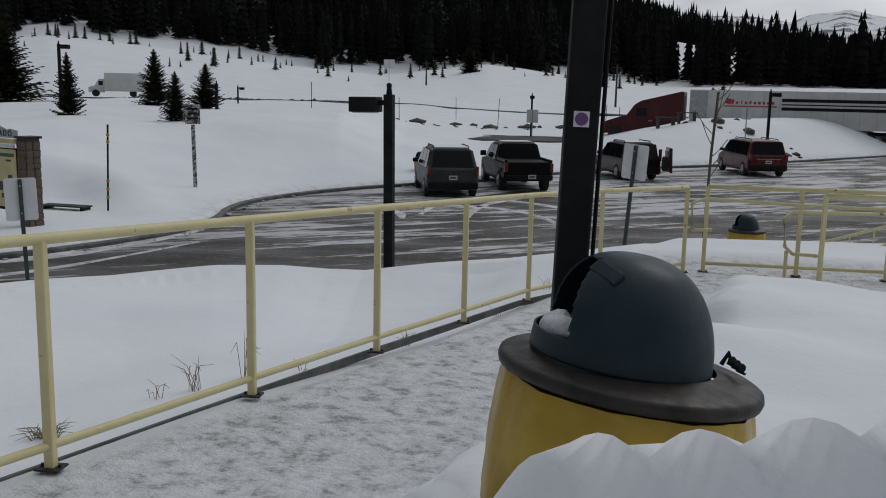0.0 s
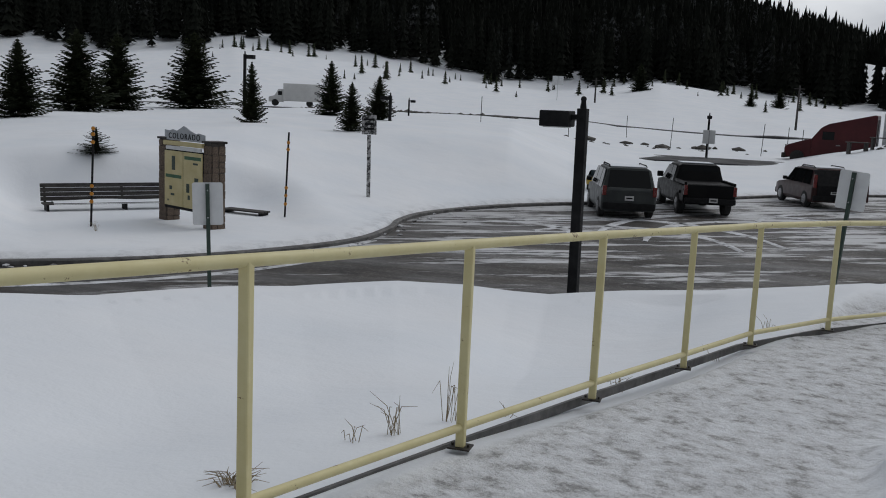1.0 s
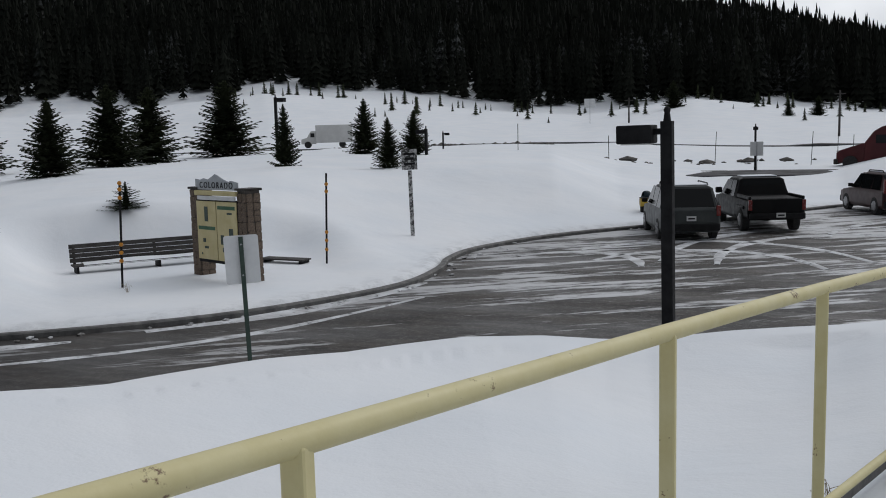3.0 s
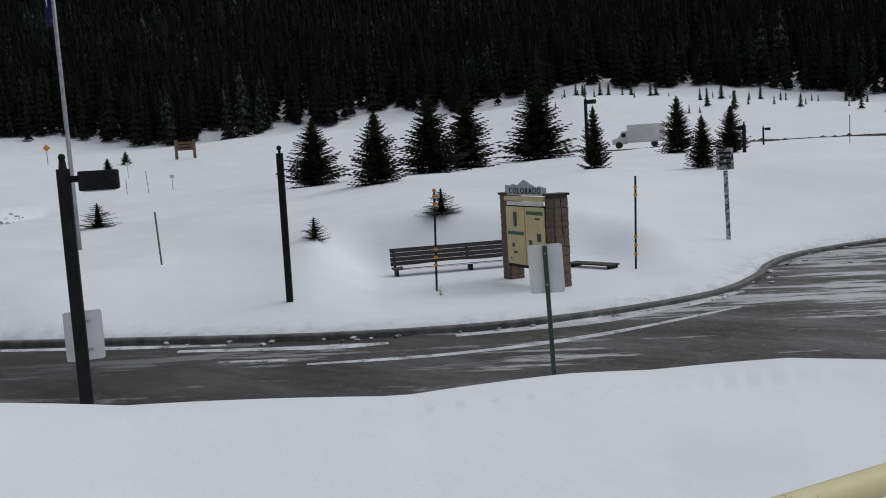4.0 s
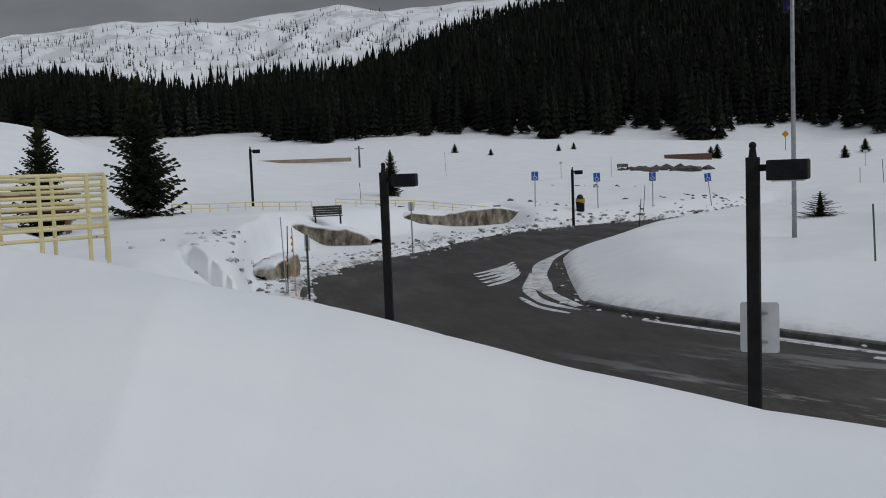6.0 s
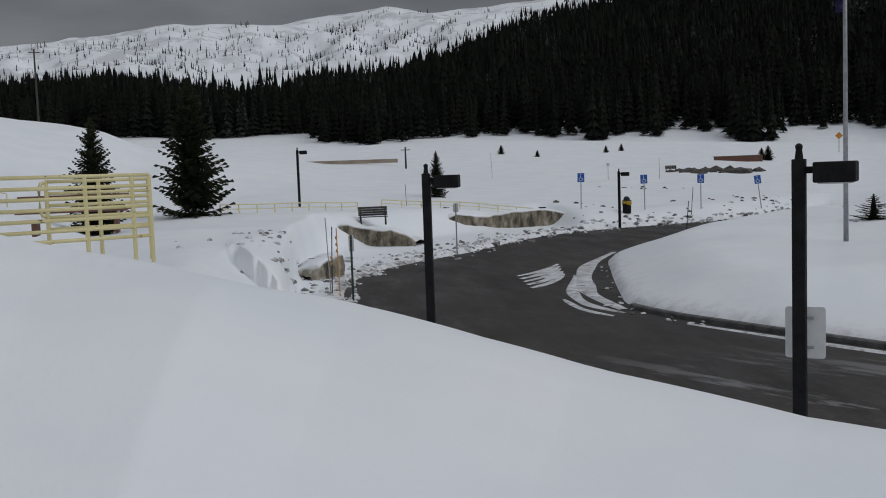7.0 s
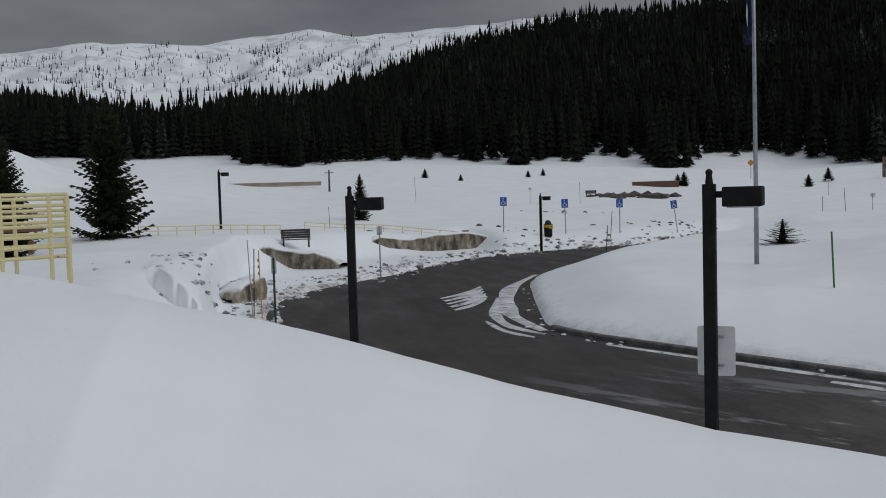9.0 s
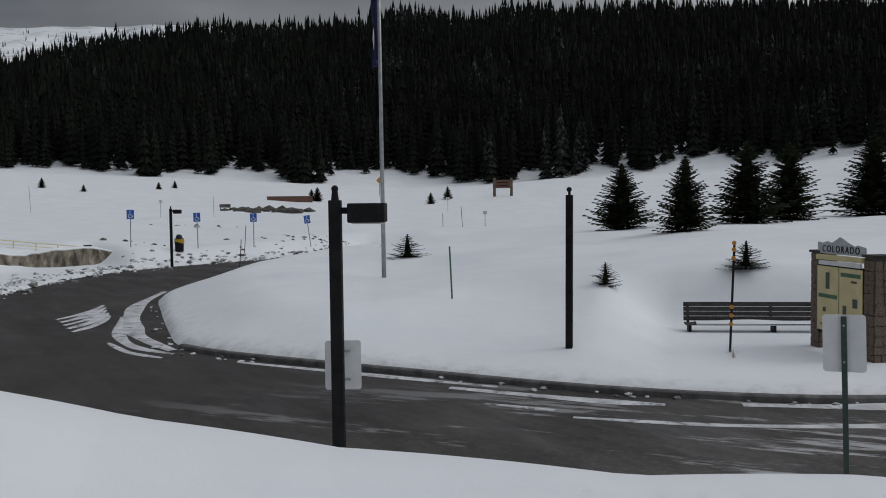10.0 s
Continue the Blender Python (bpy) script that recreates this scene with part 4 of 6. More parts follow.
# ---- notice board of stone piers ----
BL, BR = Vector((-14.28, 23.42, LOT + .12)), Vector((-12.30, 22.50, LOT + .12))
across = (BR - BL).normalized()
yaw_b = math.degrees(math.atan2(across.y, across.x))
e = empty("notice_board", pose(*BL, 0, 0, yaw_b), "notice board with tan sheets between rough brown stone piers", "notice board")
W_B = (BR - BL).length
rngs = random.Random(5)
stone_meshes = []
for k in range(7):
    bm = bmesh.new()
    bmesh.ops.create_cube(bm, size=1)
    for v in bm.verts:
        v.co += Vector((rngs.uniform(-.1, .1), rngs.uniform(-.1, .1), rngs.uniform(-.1, .1)))
    bmesh.ops.bevel(bm, geom=bm.edges[:], offset=.1, segments=1, affect="EDGES", profile=0.5)
    me = bpy.data.meshes.new("stone")
    bm.to_mesh(me)
    bm.free()
    me.materials.append(M_stone)
    stone_meshes.append(me)
for x0 in (0.0, W_B):
    pier = part("pier", box(bmesh.new(), (.36, .40, 2.30), (x0, 0, 1.15)), M_mortar, e, "rough brown stone pier")
    part("cap", box(bmesh.new(), (.46, .50, .06), (x0, 0, 2.33), bev=.01), M_rim, e, "dark stone cap")
    zz = 0.0
    while zz < 2.18:
        hh = rngs.uniform(.13, .24)
        for face in range(4):
            cut = rngs.uniform(.4, .6)
            span = .36 if face % 2 == 0 else .40
            for lo, hi in ((0, cut), (cut, 1)):
                w = (hi - lo) * span - .012
                c = ((lo + hi) / 2 - .5) * span
                ob = new("stone", stone_meshes[rngs.randrange(7)])
                ob.parent = pier
                d = .205 if face % 2 == 0 else .185
                pos = {0: (x0 + c, -d, 0), 1: (x0 + d, c, 0), 2: (x0 + c, d, 0), 3: (x0 - d, c, 0)}[face]
                ob.location = (pos[0], pos[1], zz + hh / 2)
                ob.scale = (w, .05, hh - .014) if face % 2 == 0 else (.05, w, hh - .014)
        zz += hh
part("beam", box(bmesh.new(), (W_B - .30, .10, .12), (W_B / 2, -.24, 2.22), bev=.01), M_tan, e, "tan wooden beam")
part("lamp_strip", box(bmesh.new(), (W_B - .50, .06, .10), (W_B / 2 + .10, -.30, 2.10), bev=.01), M_white, e, "white strip under the beam")
part("backing", box(bmesh.new(), (W_B - .30, .06, 1.62), (W_B / 2, -.20, 1.24)), M_dark, e)
for s, x0 in ((0, .17), (1, W_B / 2 + .01)):
    w = W_B / 2 - .19
    sheet = part("sheet", box(bmesh.new(), (w, .02, 1.5), (x0 + w / 2, -.245, 1.26), bev=.004), M_tan, e, "tan printed notice sheet")
    bm = box(bmesh.new(), (w * .86, .006, .09), (x0 + w / 2, -.258, 1.86 if s else 1.32))
    part("title_bar", bm, M_green_p, sheet)
    blocks = ((.22, .05, .65, 1.72), (.18, .2, .7, 1.25), (.14, .24, .25, 1.05), (.1, .12, .3, .8)) if s else ((.16, .38, .5, 1.68), (.12, .1, .35, 1.0), (.18, .06, .45, .82), (.05, .05, .2, .65))
    for bw, bh, bx, bz in blocks:
        part("print_block", box(bmesh.new(), (bw, .006, bh), (x0 + w * bx, -.258, bz)), M_green, sheet)
crown = part("name_plate", prism(bmesh.new(), [(-.97, 0), (.97, 0), (.97, .20), (.67, .24), (.56, .21), (.30, .28), (.10, .36), (-.04, .40), (-.19, .33), (-.37, .26), (-.56, .29), (-.75, .25), (-.97, .27)], -.012, .012), M_metalsign, e, "grey metal plate cut as a mountain skyline")
crown.location = (W_B / 2 + .02, -.22, 2.30)
txt = bpy.data.curves.new("letters", "FONT")
txt.body, txt.size, txt.align_x, txt.extrude, txt.space_character = "COLORADO", .22, "CENTER", .004, 1.35
letters = new("letters", txt)
letters.parent = crown
letters.location, letters.rotation_euler = (0, -.018, .045), (math.pi / 2, 0, 0)
txt.materials.append(M_dark)


# ---- benches ----
def plank_bench(name, m, length, label, mat, back=True):
    e = empty(name, m, label, "bench")
    for k in range(3):
        part("seat_plank", box(bmesh.new(), (length, .13, .045), (length / 2, -.30 + .15 * k, .45), bev=.006), mat, e)
    if back:
        for k in range(4):
            part("back_plank", box(bmesh.new(), (length, .04, .118), (length / 2, .13 + .025 * k, .56 + .127 * k), bev=.006), mat, e)
    n = max(2, int(length / 1.6) + 1)
    for k in range(n):
        x = .12 + (length - .24) * k / (n - 1)
        part("leg", box(bmesh.new(), (.07, .42, .44), (x, -.12, .215), bev=.006), M_dark, e)
        if back:
            part("back_support", box(bmesh.new(), (.07, .05, .62), (x, .20, .68), Euler((-.2, 0, 0)).to_matrix().to_4x4(), .005), M_dark, e)
    return e


a, c = Vector((-18.15, 22.85, 0)), Vector((-15.2, 26.4, 0))
plank_bench("long_bench", pose(a.x, a.y, -2.12, 0, 0, math.degrees(math.atan2(c.y - a.y, c.x - a.x))), (c - a).length, "long dark wooden bench half buried in snow", M_wood)
verts, faces = [], []
for i in range(25):
    t = i / 24
    p, hgt = a + (c - a) * (.06 + .88 * t), .05 + .045 * math.sin(5 * t) ** 2 * math.sin(math.pi * t)
    d = Vector((-(c - a).y, (c - a).x, 0)).normalized()
    for o, q in ((-.38, -.03), (-.30, hgt * .7), (-.12, hgt), (.06, hgt * .8), (.10, -.03)):
        verts.append((p.x + d.x * o, p.y + d.y * o, -2.12 + .47 + q))
for i in range(24):
    for k in range(4):
        faces.append((i * 5 + k, i * 5 + k + 1, i * 5 + 6 + k, i * 5 + 5 + k))
tagged(link_mesh("seat_snow", verts, faces, M_snow), "strip of snow lying on the long bench seat", "snow")
a = Vector((-13.9, 26.0, 0))
plank_bench("short_bench", pose(a.x, a.y, -2.22, 0, 0, -8), 1.5, "dark wooden bench end sticking out of snow", M_wood, False)
x, y, z = on(88.8, 51.9)
plank_bench("park_bench", pose(x, y, z - .25, 0, 0, 92), 1.6, "grey slatted park bench in deep snow", M_wood)
plank_bench("park_bench", pose(*on(70.7, 148), 0, 0, 80), 1.7, "small dark bench in the snowfield", M_wood)


# ---- cars ----
def wheel(parent, x, y, r, w=.22):
    bm = bmesh.new()
    rot = Euler((0, math.pi / 2, 0)).to_matrix().to_4x4()
    bmesh.ops.create_cone(bm, cap_ends=True, segments=24, radius1=r, radius2=r, depth=w, matrix=Matrix.Translation((x, y, r)) @ rot)
    bmesh.ops.bevel(bm, geom=[ed for ed in bm.edges if len(ed.link_faces) == 2 and any(len(f.verts) > 8 for f in ed.link_faces)], offset=.03, segments=2, affect="EDGES", profile=0.5)
    t = part("wheel", bm, M_tyre, parent)
    bm = bmesh.new()
    s = 1 if x > 0 else -1
    bmesh.ops.create_cone(bm, cap_ends=True, segments=20, radius1=r * .62, radius2=r * .5, depth=.03, matrix=Matrix.Translation((x + s * (w / 2 + .005), y, r)) @ Euler((0, s * math.pi / 2, 0)).to_matrix().to_4x4())
    for k in range(5):
        a = k * 1.2566
        box(bm, (.02, .07, r * .5), (x + s * (w / 2 + .02), y + math.sin(a) * r * .3, r + math.cos(a) * r * .3), Euler((-a, 0, 0)).to_matrix().to_4x4(), .005)
    part("rim", bm, M_rimw, t)


def loft(bm, rings):
    """Closed rings of equal count joined into a skin with end caps."""
    vs = [[bm.verts.new(p) for p in ring] for ring in rings]
    n = len(vs[0])
    for a, b in zip(vs, vs[1:]):
        for i in range(n):
            bm.faces.new((a[i], a[(i + 1) % n], b[(i + 1) % n], b[i]))
    bm.faces.new(vs[0][::-1])
    bm.faces.new(vs[-1])
    bmesh.ops.recalc_face_normals(bm, faces=bm.faces[:])
    return bm


def car_body(stations, seg=1):
    """stations along the length: y, half width, bottom z, shoulder z, top z, top half width."""
    bm = bmesh.new()
    rings = []
    for y, w, zb, zs, zt, wt in stations:
        rings.append([(-w * .94, y, zb), (-w, y, zb + .12), (-w, y, zs - .12), (-w * .985, y, zs), (-wt, y, zt - .05), (-wt * .85, y, zt), (wt * .85, y, zt), (wt, y, zt - .05), (w * .985, y, zs), (w, y, zs - .12), (w, y, zb + .12), (w * .94, y, zb)])
    loft(bm, rings)
    bmesh.ops.bevel(bm, geom=[ed for ed in bm.edges], offset=.025, segments=2, affect="EDGES", profile=0.5)
    return bm


def side_window(parent, pts, w0, w1, z0, z1, name="side_window"):
    """Panes on both flanks, leaning in with the body from (w0 at z0) to (w1 at z1)."""
    for s in (-1, 1):
        bm = bmesh.new()
        def wx(z):
            return w0 + (w1 - w0) * (z - z0) / (z1 - z0)
        outer = [bm.verts.new((s * (wx(z) + .012), y, z)) for y, z in pts]
        inner = [bm.verts.new((s * (wx(z) - .02), y, z)) for y, z in pts]
        bm.faces.new(outer)
        bm.faces.new(inner[::-1])
        for i in range(len(pts)):
            j = (i + 1) % len(pts)
            bm.faces.new((outer[i], outer[j], inner[j], inner[i]))
        bmesh.ops.recalc_face_normals(bm, faces=bm.faces[:])
        part(name, bm, M_glass, parent)


def slab(parent, name, corners, depth, mat, label=""):
    """A pane or panel through four corners, thickened backwards along its normal."""
    c = [Vector(p) for p in corners]
    n = (c[1] - c[0]).cross(c[2] - c[0]).normalized() * depth
    bm = bmesh.new()
    a = [bm.verts.new(p) for p in c]
    b = [bm.verts.new(p - n) for p in c]
    bm.faces.new(a)
    bm.faces.new(b[::-1])
    for i in range(4):
        j = (i + 1) % 4
        bm.faces.new((a[i], a[j], b[j], b[i]))
    bmesh.ops.recalc_face_normals(bm, faces=bm.faces[:])
    return part(name, bm, mat, parent, label)


def estate_car(m, label, paint, L, W, H, rails=True, snow_roof=False, open_back=False, van=False, wr=.36):
    e = empty("car", m, label, "car", "parked cars")
    h, zs = H, H * .58
    r, f = -L / 2, L / 2
    nose = .95 if not van else .75
    ws = 1.55 if not van else 1.15
    st = [(r, W * .46, .38, zs * .9, zs * .97, W * .40), (r + .08, W * .49, .30, zs, h * .62, W * .44), (r + .12, W * .5, .28, zs, zs + .06, W * .44), (r + .42 if not van else r + .3, W * .5, .26, zs, h - .02, W * .38),
          (r + 1.2, W * .5, .25, zs, h, W * .39), (f - ws - .9, W * .5, .25, zs, h, W * .39), (f - ws - .55, W * .5, .25, zs, h - .06, W * .38), (f - ws + .35, W * .5, .25, zs - .02, zs + .03, W * .44), (f - .5, W * .49, .27, zs - .10, zs - .06, W * .42), (f - .12, W * .46, .30, zs - .2, zs - .16, W * .38), (f, W * .40, .36, zs - .32, zs - .28, W * .34)]
    part("body", car_body(st), paint, e)
    zz0, zz1 = zs + .03, h - .1
    w0, w1 = W * .492, W * .398
    ys = [r + .5, r + 1.25, r + 2.25, f - ws - .45]
    side_window(e, [(ys[0] + (-.1), zz0), (ys[1] - .06, zz0), (ys[1] - .06, zz1), (ys[0] + .12, zz1)], w0, w1, zs, h)
    side_window(e, [(ys[1] + .02, zz0), (ys[2] - .05, zz0), (ys[2] - .05, zz1), (ys[1] + .02, zz1)], w0, w1, zs, h)
    side_window(e, [(ys[2] + .03, zz0), (ys[3] + .55, zz0), (ys[3] - .02, zz1), (ys[2] + .03, zz1)], w0, w1, zs, h)
    yb0, yb1 = r + .11, r + (.40 if not van else .28)
    if not open_back:
        slab(e, "rear_window", [(-W * .40, yb0 - .03, zs + .05), (W * .40, yb0 - .03, zs + .05), (W * .35, yb1 - .03, h - .1), (-W * .35, yb1 - .03, h - .1)], .03, M_glass, "dark tinted rear window")
        slab(e, "tailgate", [(-W * .41, r - .012, zs * .60), (W * .41, r - .012, zs * .60), (W * .41, r - .005, zs * .90), (-W * .41, r - .005, zs * .90)], .02, paint)
    else:
        # no hollow here: a solid dark block stands for the boot's inner shade
        part("boot_shade_block", prism(bmesh.new(), [(r - .03, .52), (r - .05, zs), (yb1 - .09, h - .07), (yb1 + .1, h - .07), (r + .2, .52)], -W * .40, W * .40, "x"), M_dark, e, "solid dark block for the shade inside the open boot")
        door = part("tailgate", box(bmesh.new(), (.10, W * .78, zs * .95), (W * .52, r - W * .36, zs * .95), Euler((0, -.05, -.25)).to_matrix().to_4x4(), .04), paint, e, "tailgate swung open sideways")
        part("tailgate_window", box(bmesh.new(), (.12, W * .6, .42), (W * .52, r - W * .36, zs + .36), Euler((0, -.05, -.25)).to_matrix().to_4x4(), .03), M_glass, door)
        bm = bmesh.new()
        bmesh.ops.create_cone(bm, cap_ends=True, segments=24, radius1=.33, radius2=.33, depth=.2, matrix=Matrix.Translation((W * .40, r - W * .42, .85)) @ Euler((0, math.pi / 2, -.25)).to_matrix().to_4x4())
        part("spare_wheel", bm, M_tyre, door)
    for s in (-1, 1):
        part("tail_light", box(bmesh.new(), (.14, .10, .34 if not open_back else .55), (s * W * .455, r + .03, zs * .95 if not open_back else zs + .18), bev=.02), M_red_l, e, "red tail light")
        part("headlight", box(bmesh.new(), (.3, .16, .16), (s * W * .36, f - .10, zs - .26), bev=.03), M_lamp_w, e)
        part("wing_mirror", box(bmesh.new(), (.2, .12, .15), (s * (W * .5 + .1), f - ws - .05, zs + .12), bev=.03), M_dark, e)
        if rails:
            part("roof_rail", tube_path(bmesh.new(), [(s * W * .34, r + .7, h + .0), (s * W * .34, r + .8, h + .06), (s * W * .34, f - ws - 1.0, h + .06), (s * W * .34, f - ws - .9, h)], .022, 8), M_dark, e)
        for y in (r + .85, f - .9):
            wheel(e, s * (W * .5 - .10), y, wr)
    part("rear_bumper", box(bmesh.new(), (W * .96, .16, .24), (0, r + .02, .46), bev=.04), M_dark, e)
    part("front_bumper", box(bmesh.new(), (W * .9, .14, .26), (0, f - .03, .45), bev=.04), M_dark, e)
    pl = part("number_plate", box(bmesh.new(), (.31, .02, .16), (0, r - .03, zs * .72), bev=.003), M_plate, e)
    part("plate_bar", box(bmesh.new(), (.22, .006, .05), (0, r - .043, zs * .72)), M_dark, pl)
    part("windscreen", slab_mesh([(-W * .42, f - ws + .30, zs + .06), (W * .42, f - ws + .30, zs + .06), (W * .36, f - ws - .50, h - .09), (-W * .36, f - ws - .50, h - .09)], .03), M_glass, e)
    if van:
        part("trim_strip", box(bmesh.new(), (W * .6, .02, .03), (0, r - .03, zs * .86)), M_rimw, e, "chrome strip")
    if snow_roof:
        bm = box(bmesh.new(), (W * .66, L * .36, .035), (0, r + .62 + L * .18, h + .012), bev=.015)
        part("roof_frost", bm, M_snow, e, "thin frost on the roof")
    return e


def slab_mesh(corners, depth):
    c = [Vector(p) for p in corners]
    n = (c[1] - c[0]).cross(c[2] - c[0]).normalized() * depth
    bm = bmesh.new()
    a = [bm.verts.new(p + n) for p in c]
    b = [bm.verts.new(p - n) for p in c]
    bm.faces.new(a)
    bm.faces.new(b[::-1])
    for i in range(4):
        j = (i + 1) % 4
        bm.faces.new((a[i], a[j], b[j], b[i]))
    bmesh.ops.recalc_face_normals(bm, faces=bm.faces[:])
    return bm


def pickup(m, label):
    e = empty("pickup_truck", m, label, "car", "parked cars")
    L, W, h, zs = 5.6, 1.98, 1.86, 1.12
    r, f = -L / 2, L / 2
    st = [(r, W * .46, .52, zs - .06, zs, W * .45), (r + .08, W * .49, .45, zs, zs + .06, W * .47), (r + 1.75, W * .5, .42, zs, zs + .06, W * .47), (r + 1.85, W * .5, .40, zs, zs + .08, W * .46), (r + 2.02, W * .5, .38, zs, h - .04, W * .39), (r + 2.5, W * .5, .36, zs, h, W * .40),
          (f - 2.15, W * .5, .36, zs, h - .02, W * .40), (f - 1.85, W * .5, .36, zs, h - .1, W * .39), (f - 1.15, W * .5, .36, zs - .02, zs + .06, W * .45), (f - .4, W * .49, .38, zs - .08, zs - .02, W * .43), (f - .05, W * .46, .42, zs - .2, zs - .14, W * .4), (f, W * .42, .5, zs - .3, zs - .25, W * .36)]
    part("body", car_body(st), M_blackcar, e)
    part("bed_liner", box(bmesh.new(), (W * .80, 1.62, .02), (0, r + .92, zs + .068)), M_dark, e)
    for s in (-1, 1):
        part("bed_rail", box(bmesh.new(), (.09, 1.75, .12), (s * W * .455, r + .92, zs + .10), bev=.02), M_blackcar, e)
        part("tail_light", box(bmesh.new(), (.13, .10, .36), (s * W * .455, r + .0, zs - .14), bev=.02), M_red_l, e)
        part("headlight", box(bmesh.new(), (.3, .16, .2), (s * W * .36, f - .08, zs - .26), bev=.03), M_lamp_w, e)
        part("wing_mirror", box(bmesh.new(), (.24, .14, .22), (s * (W * .5 + .14), f - 1.7, zs + .18), bev=.03), M_dark, e)
        for y in (r + 1.05, f - .95):
            wheel(e, s * (W * .5 - .12), y, .40, .27)
        part("wheel_arch", box(bmesh.new(), (.06, .98, .12), (s * (W * .5), r + 1.05, .86), bev=.03), M_blackcar, e)
    part("tailgate", box(bmesh.new(), (W * .86, .07, .50), (0, r - .005, zs - .18), bev=.02), M_blackcar, e)
    part("rear_bumper", box(bmesh.new(), (W * .94, .2, .2), (0, r - .06, .60), bev=.03), M_dark, e)
    pl = part("number_plate", box(bmesh.new(), (.31, .02, .16), (.1, r - .17, .64)), M_plate, e)
    part("plate_bar", box(bmesh.new(), (.22, .006, .05), (.1, r - .183, .64)), M_dark, pl)
    slab(e, "rear_window", [(-W * .38, r + 1.89, zs + .14), (W * .38, r + 1.89, zs + .14), (W * .34, r + 1.99, h - .10), (-W * .34, r + 1.99, h - .10)], .03, M_glass, "tinted cab rear window")
    side_window(e, [(r + 2.12, zs + .04), (r + 2.8, zs + .04), (r + 2.8, h - .12), (r + 2.2, h - .12)], W * .492, W * .40, zs, h)
    side_window(e, [(r + 2.86, zs + .04), (f - 1.35, zs + .04), (f - 1.95, h - .14), (r + 2.86, h - .12)], W * .492, W * .40, zs, h)
    part("roof_frost", box(bmesh.new(), (W * .62, .9, .03), (0, r + 2.75, h + .012), bev=.012), M_snow, e, "thin frost on the roof")
    return e


estate_car(pose(-3.25, 36.0, LOT, 0, 0, 15), "grey estate car with roof rails, parked in slush", M_silver, 4.8, 1.92, 1.80, True, True)
pickup(pose(-.72, 39.2, LOT, 0, 0, 15), "black pickup truck parked nose-in to the kerb")
estate_car(pose(4.2, 45.6, LOT, 0, 0, 18), "maroon estate car with its tailgate open sideways", M_maroon, 4.55, 1.85, 1.72, True, True, True)
estate_car(pose(10.95, 50.3, LOT, 0, 0, 9), "red minivan parked at the kerb", M_redvan, 5.1, 1.98, 1.78, True, False, False, True)


# ---- articulated lorry beyond the bank ----
TZ = -1.7
d_t = math.degrees(math.atan2(-3.2, 14.3))
e = empty("articulated_lorry", pose(4.6, 79.6, TZ, 0, 0, d_t), "dark red lorry with a long white trailer beyond the snow bank", "truck")
TW = 2.5
hood = prism(bmesh.new(), [(0, .5), (.0, 1.25), (.25, 1.45), (1.75, 1.95), (2.3, 2.0), (2.3, .5)], -TW / 2 + .2, TW / 2 - .2)
bmesh.ops.bevel(hood, geom=hood.edges[:], offset=.08, segments=2, affect="EDGES", profile=0.5)
part("bonnet", hood, M_truck, e)
cab = prism(bmesh.new(), [(1.95, .55), (1.95, 1.98), (2.6, 2.85), (3.1, 3.15), (6.3, 3.95), (6.45, 3.9), (6.45, .9), (4.2, .55)], -TW / 2, TW / 2)
bmesh.ops.bevel(cab, geom=cab.edges[:], offset=.09, segments=2, affect="EDGES", profile=0.5)
cabp = part("cab", cab, M_truck, e, "dark red sleeper cab with sloping roof")
part("side_window", box(bmesh.new(), (.85, .03, .62), (3.15, -TW / 2 - .005, 2.25), bev=.02), M_glass, cabp)
# the pale lamp-glass tone paints the sky's reflection on the windscreen
part("windscreen", slab_mesh([(2.08, -1.05, 2.1), (2.08, 1.05, 2.1), (2.55, 1.0, 2.78), (2.55, -1.0, 2.78)], .04), M_lamp_w, cabp, "windscreen with the sky's reflection put into its pale colour")
part("door_handle", box(bmesh.new(), (.3, .03, .06), (3.9, -TW / 2 - .02, 1.55)), M_rimw, cabp)
part("bumper", box(bmesh.new(), (.3, TW - .2, .4), (-.02, 0, .6), bev=.05), M_rim, e)
part("grille", box(bmesh.new(), (.06, 1.1, .75), (-.02, 0, 1.05), bev=.02), M_rimw, e)
part("headlight", box(bmesh.new(), (.25, .3, .22), (.16, -TW / 2 + .36, 1.05), bev=.05), M_lamp_w, e)
part("exhaust", tube(bmesh.new(), (6.55, -.8, 1.2), (6.55, -.8, 3.6), .08, seg=10), M_rimw, e)
tr_ = box(bmesh.new(), (16.2, TW + .05, 2.85), (15.0, 0, 2.68), bev=.03)
trl = part("trailer", tr_, M_trailer, e, "long white box trailer")
for k in range(14):
    part("panel_seam", box(bmesh.new(), (.03, .012, 2.75), (7.9 + 1.15 * k, -TW / 2 - .028, 2.68)), M_grey, trl)
part("nose_panel", box(bmesh.new(), (1.35, .012, 2.7), (7.62, -TW / 2 - .034, 2.66)), M_grey, trl, "grey bare front panel")
for zz in (3.40, 2.75):
    part("stripe", box(bmesh.new(), (9.2, .012, .24), (18.4, -TW / 2 - .036, zz)), M_dark, trl, "black stripe")
part("stripe", box(bmesh.new(), (9.2, .012, .09), (18.4, -TW / 2 - .036, 3.07)), M_dark, trl)
bm = box(bmesh.new(), (3.9, .012, .09), (11.5, -TW / 2 - .036, 2.88))
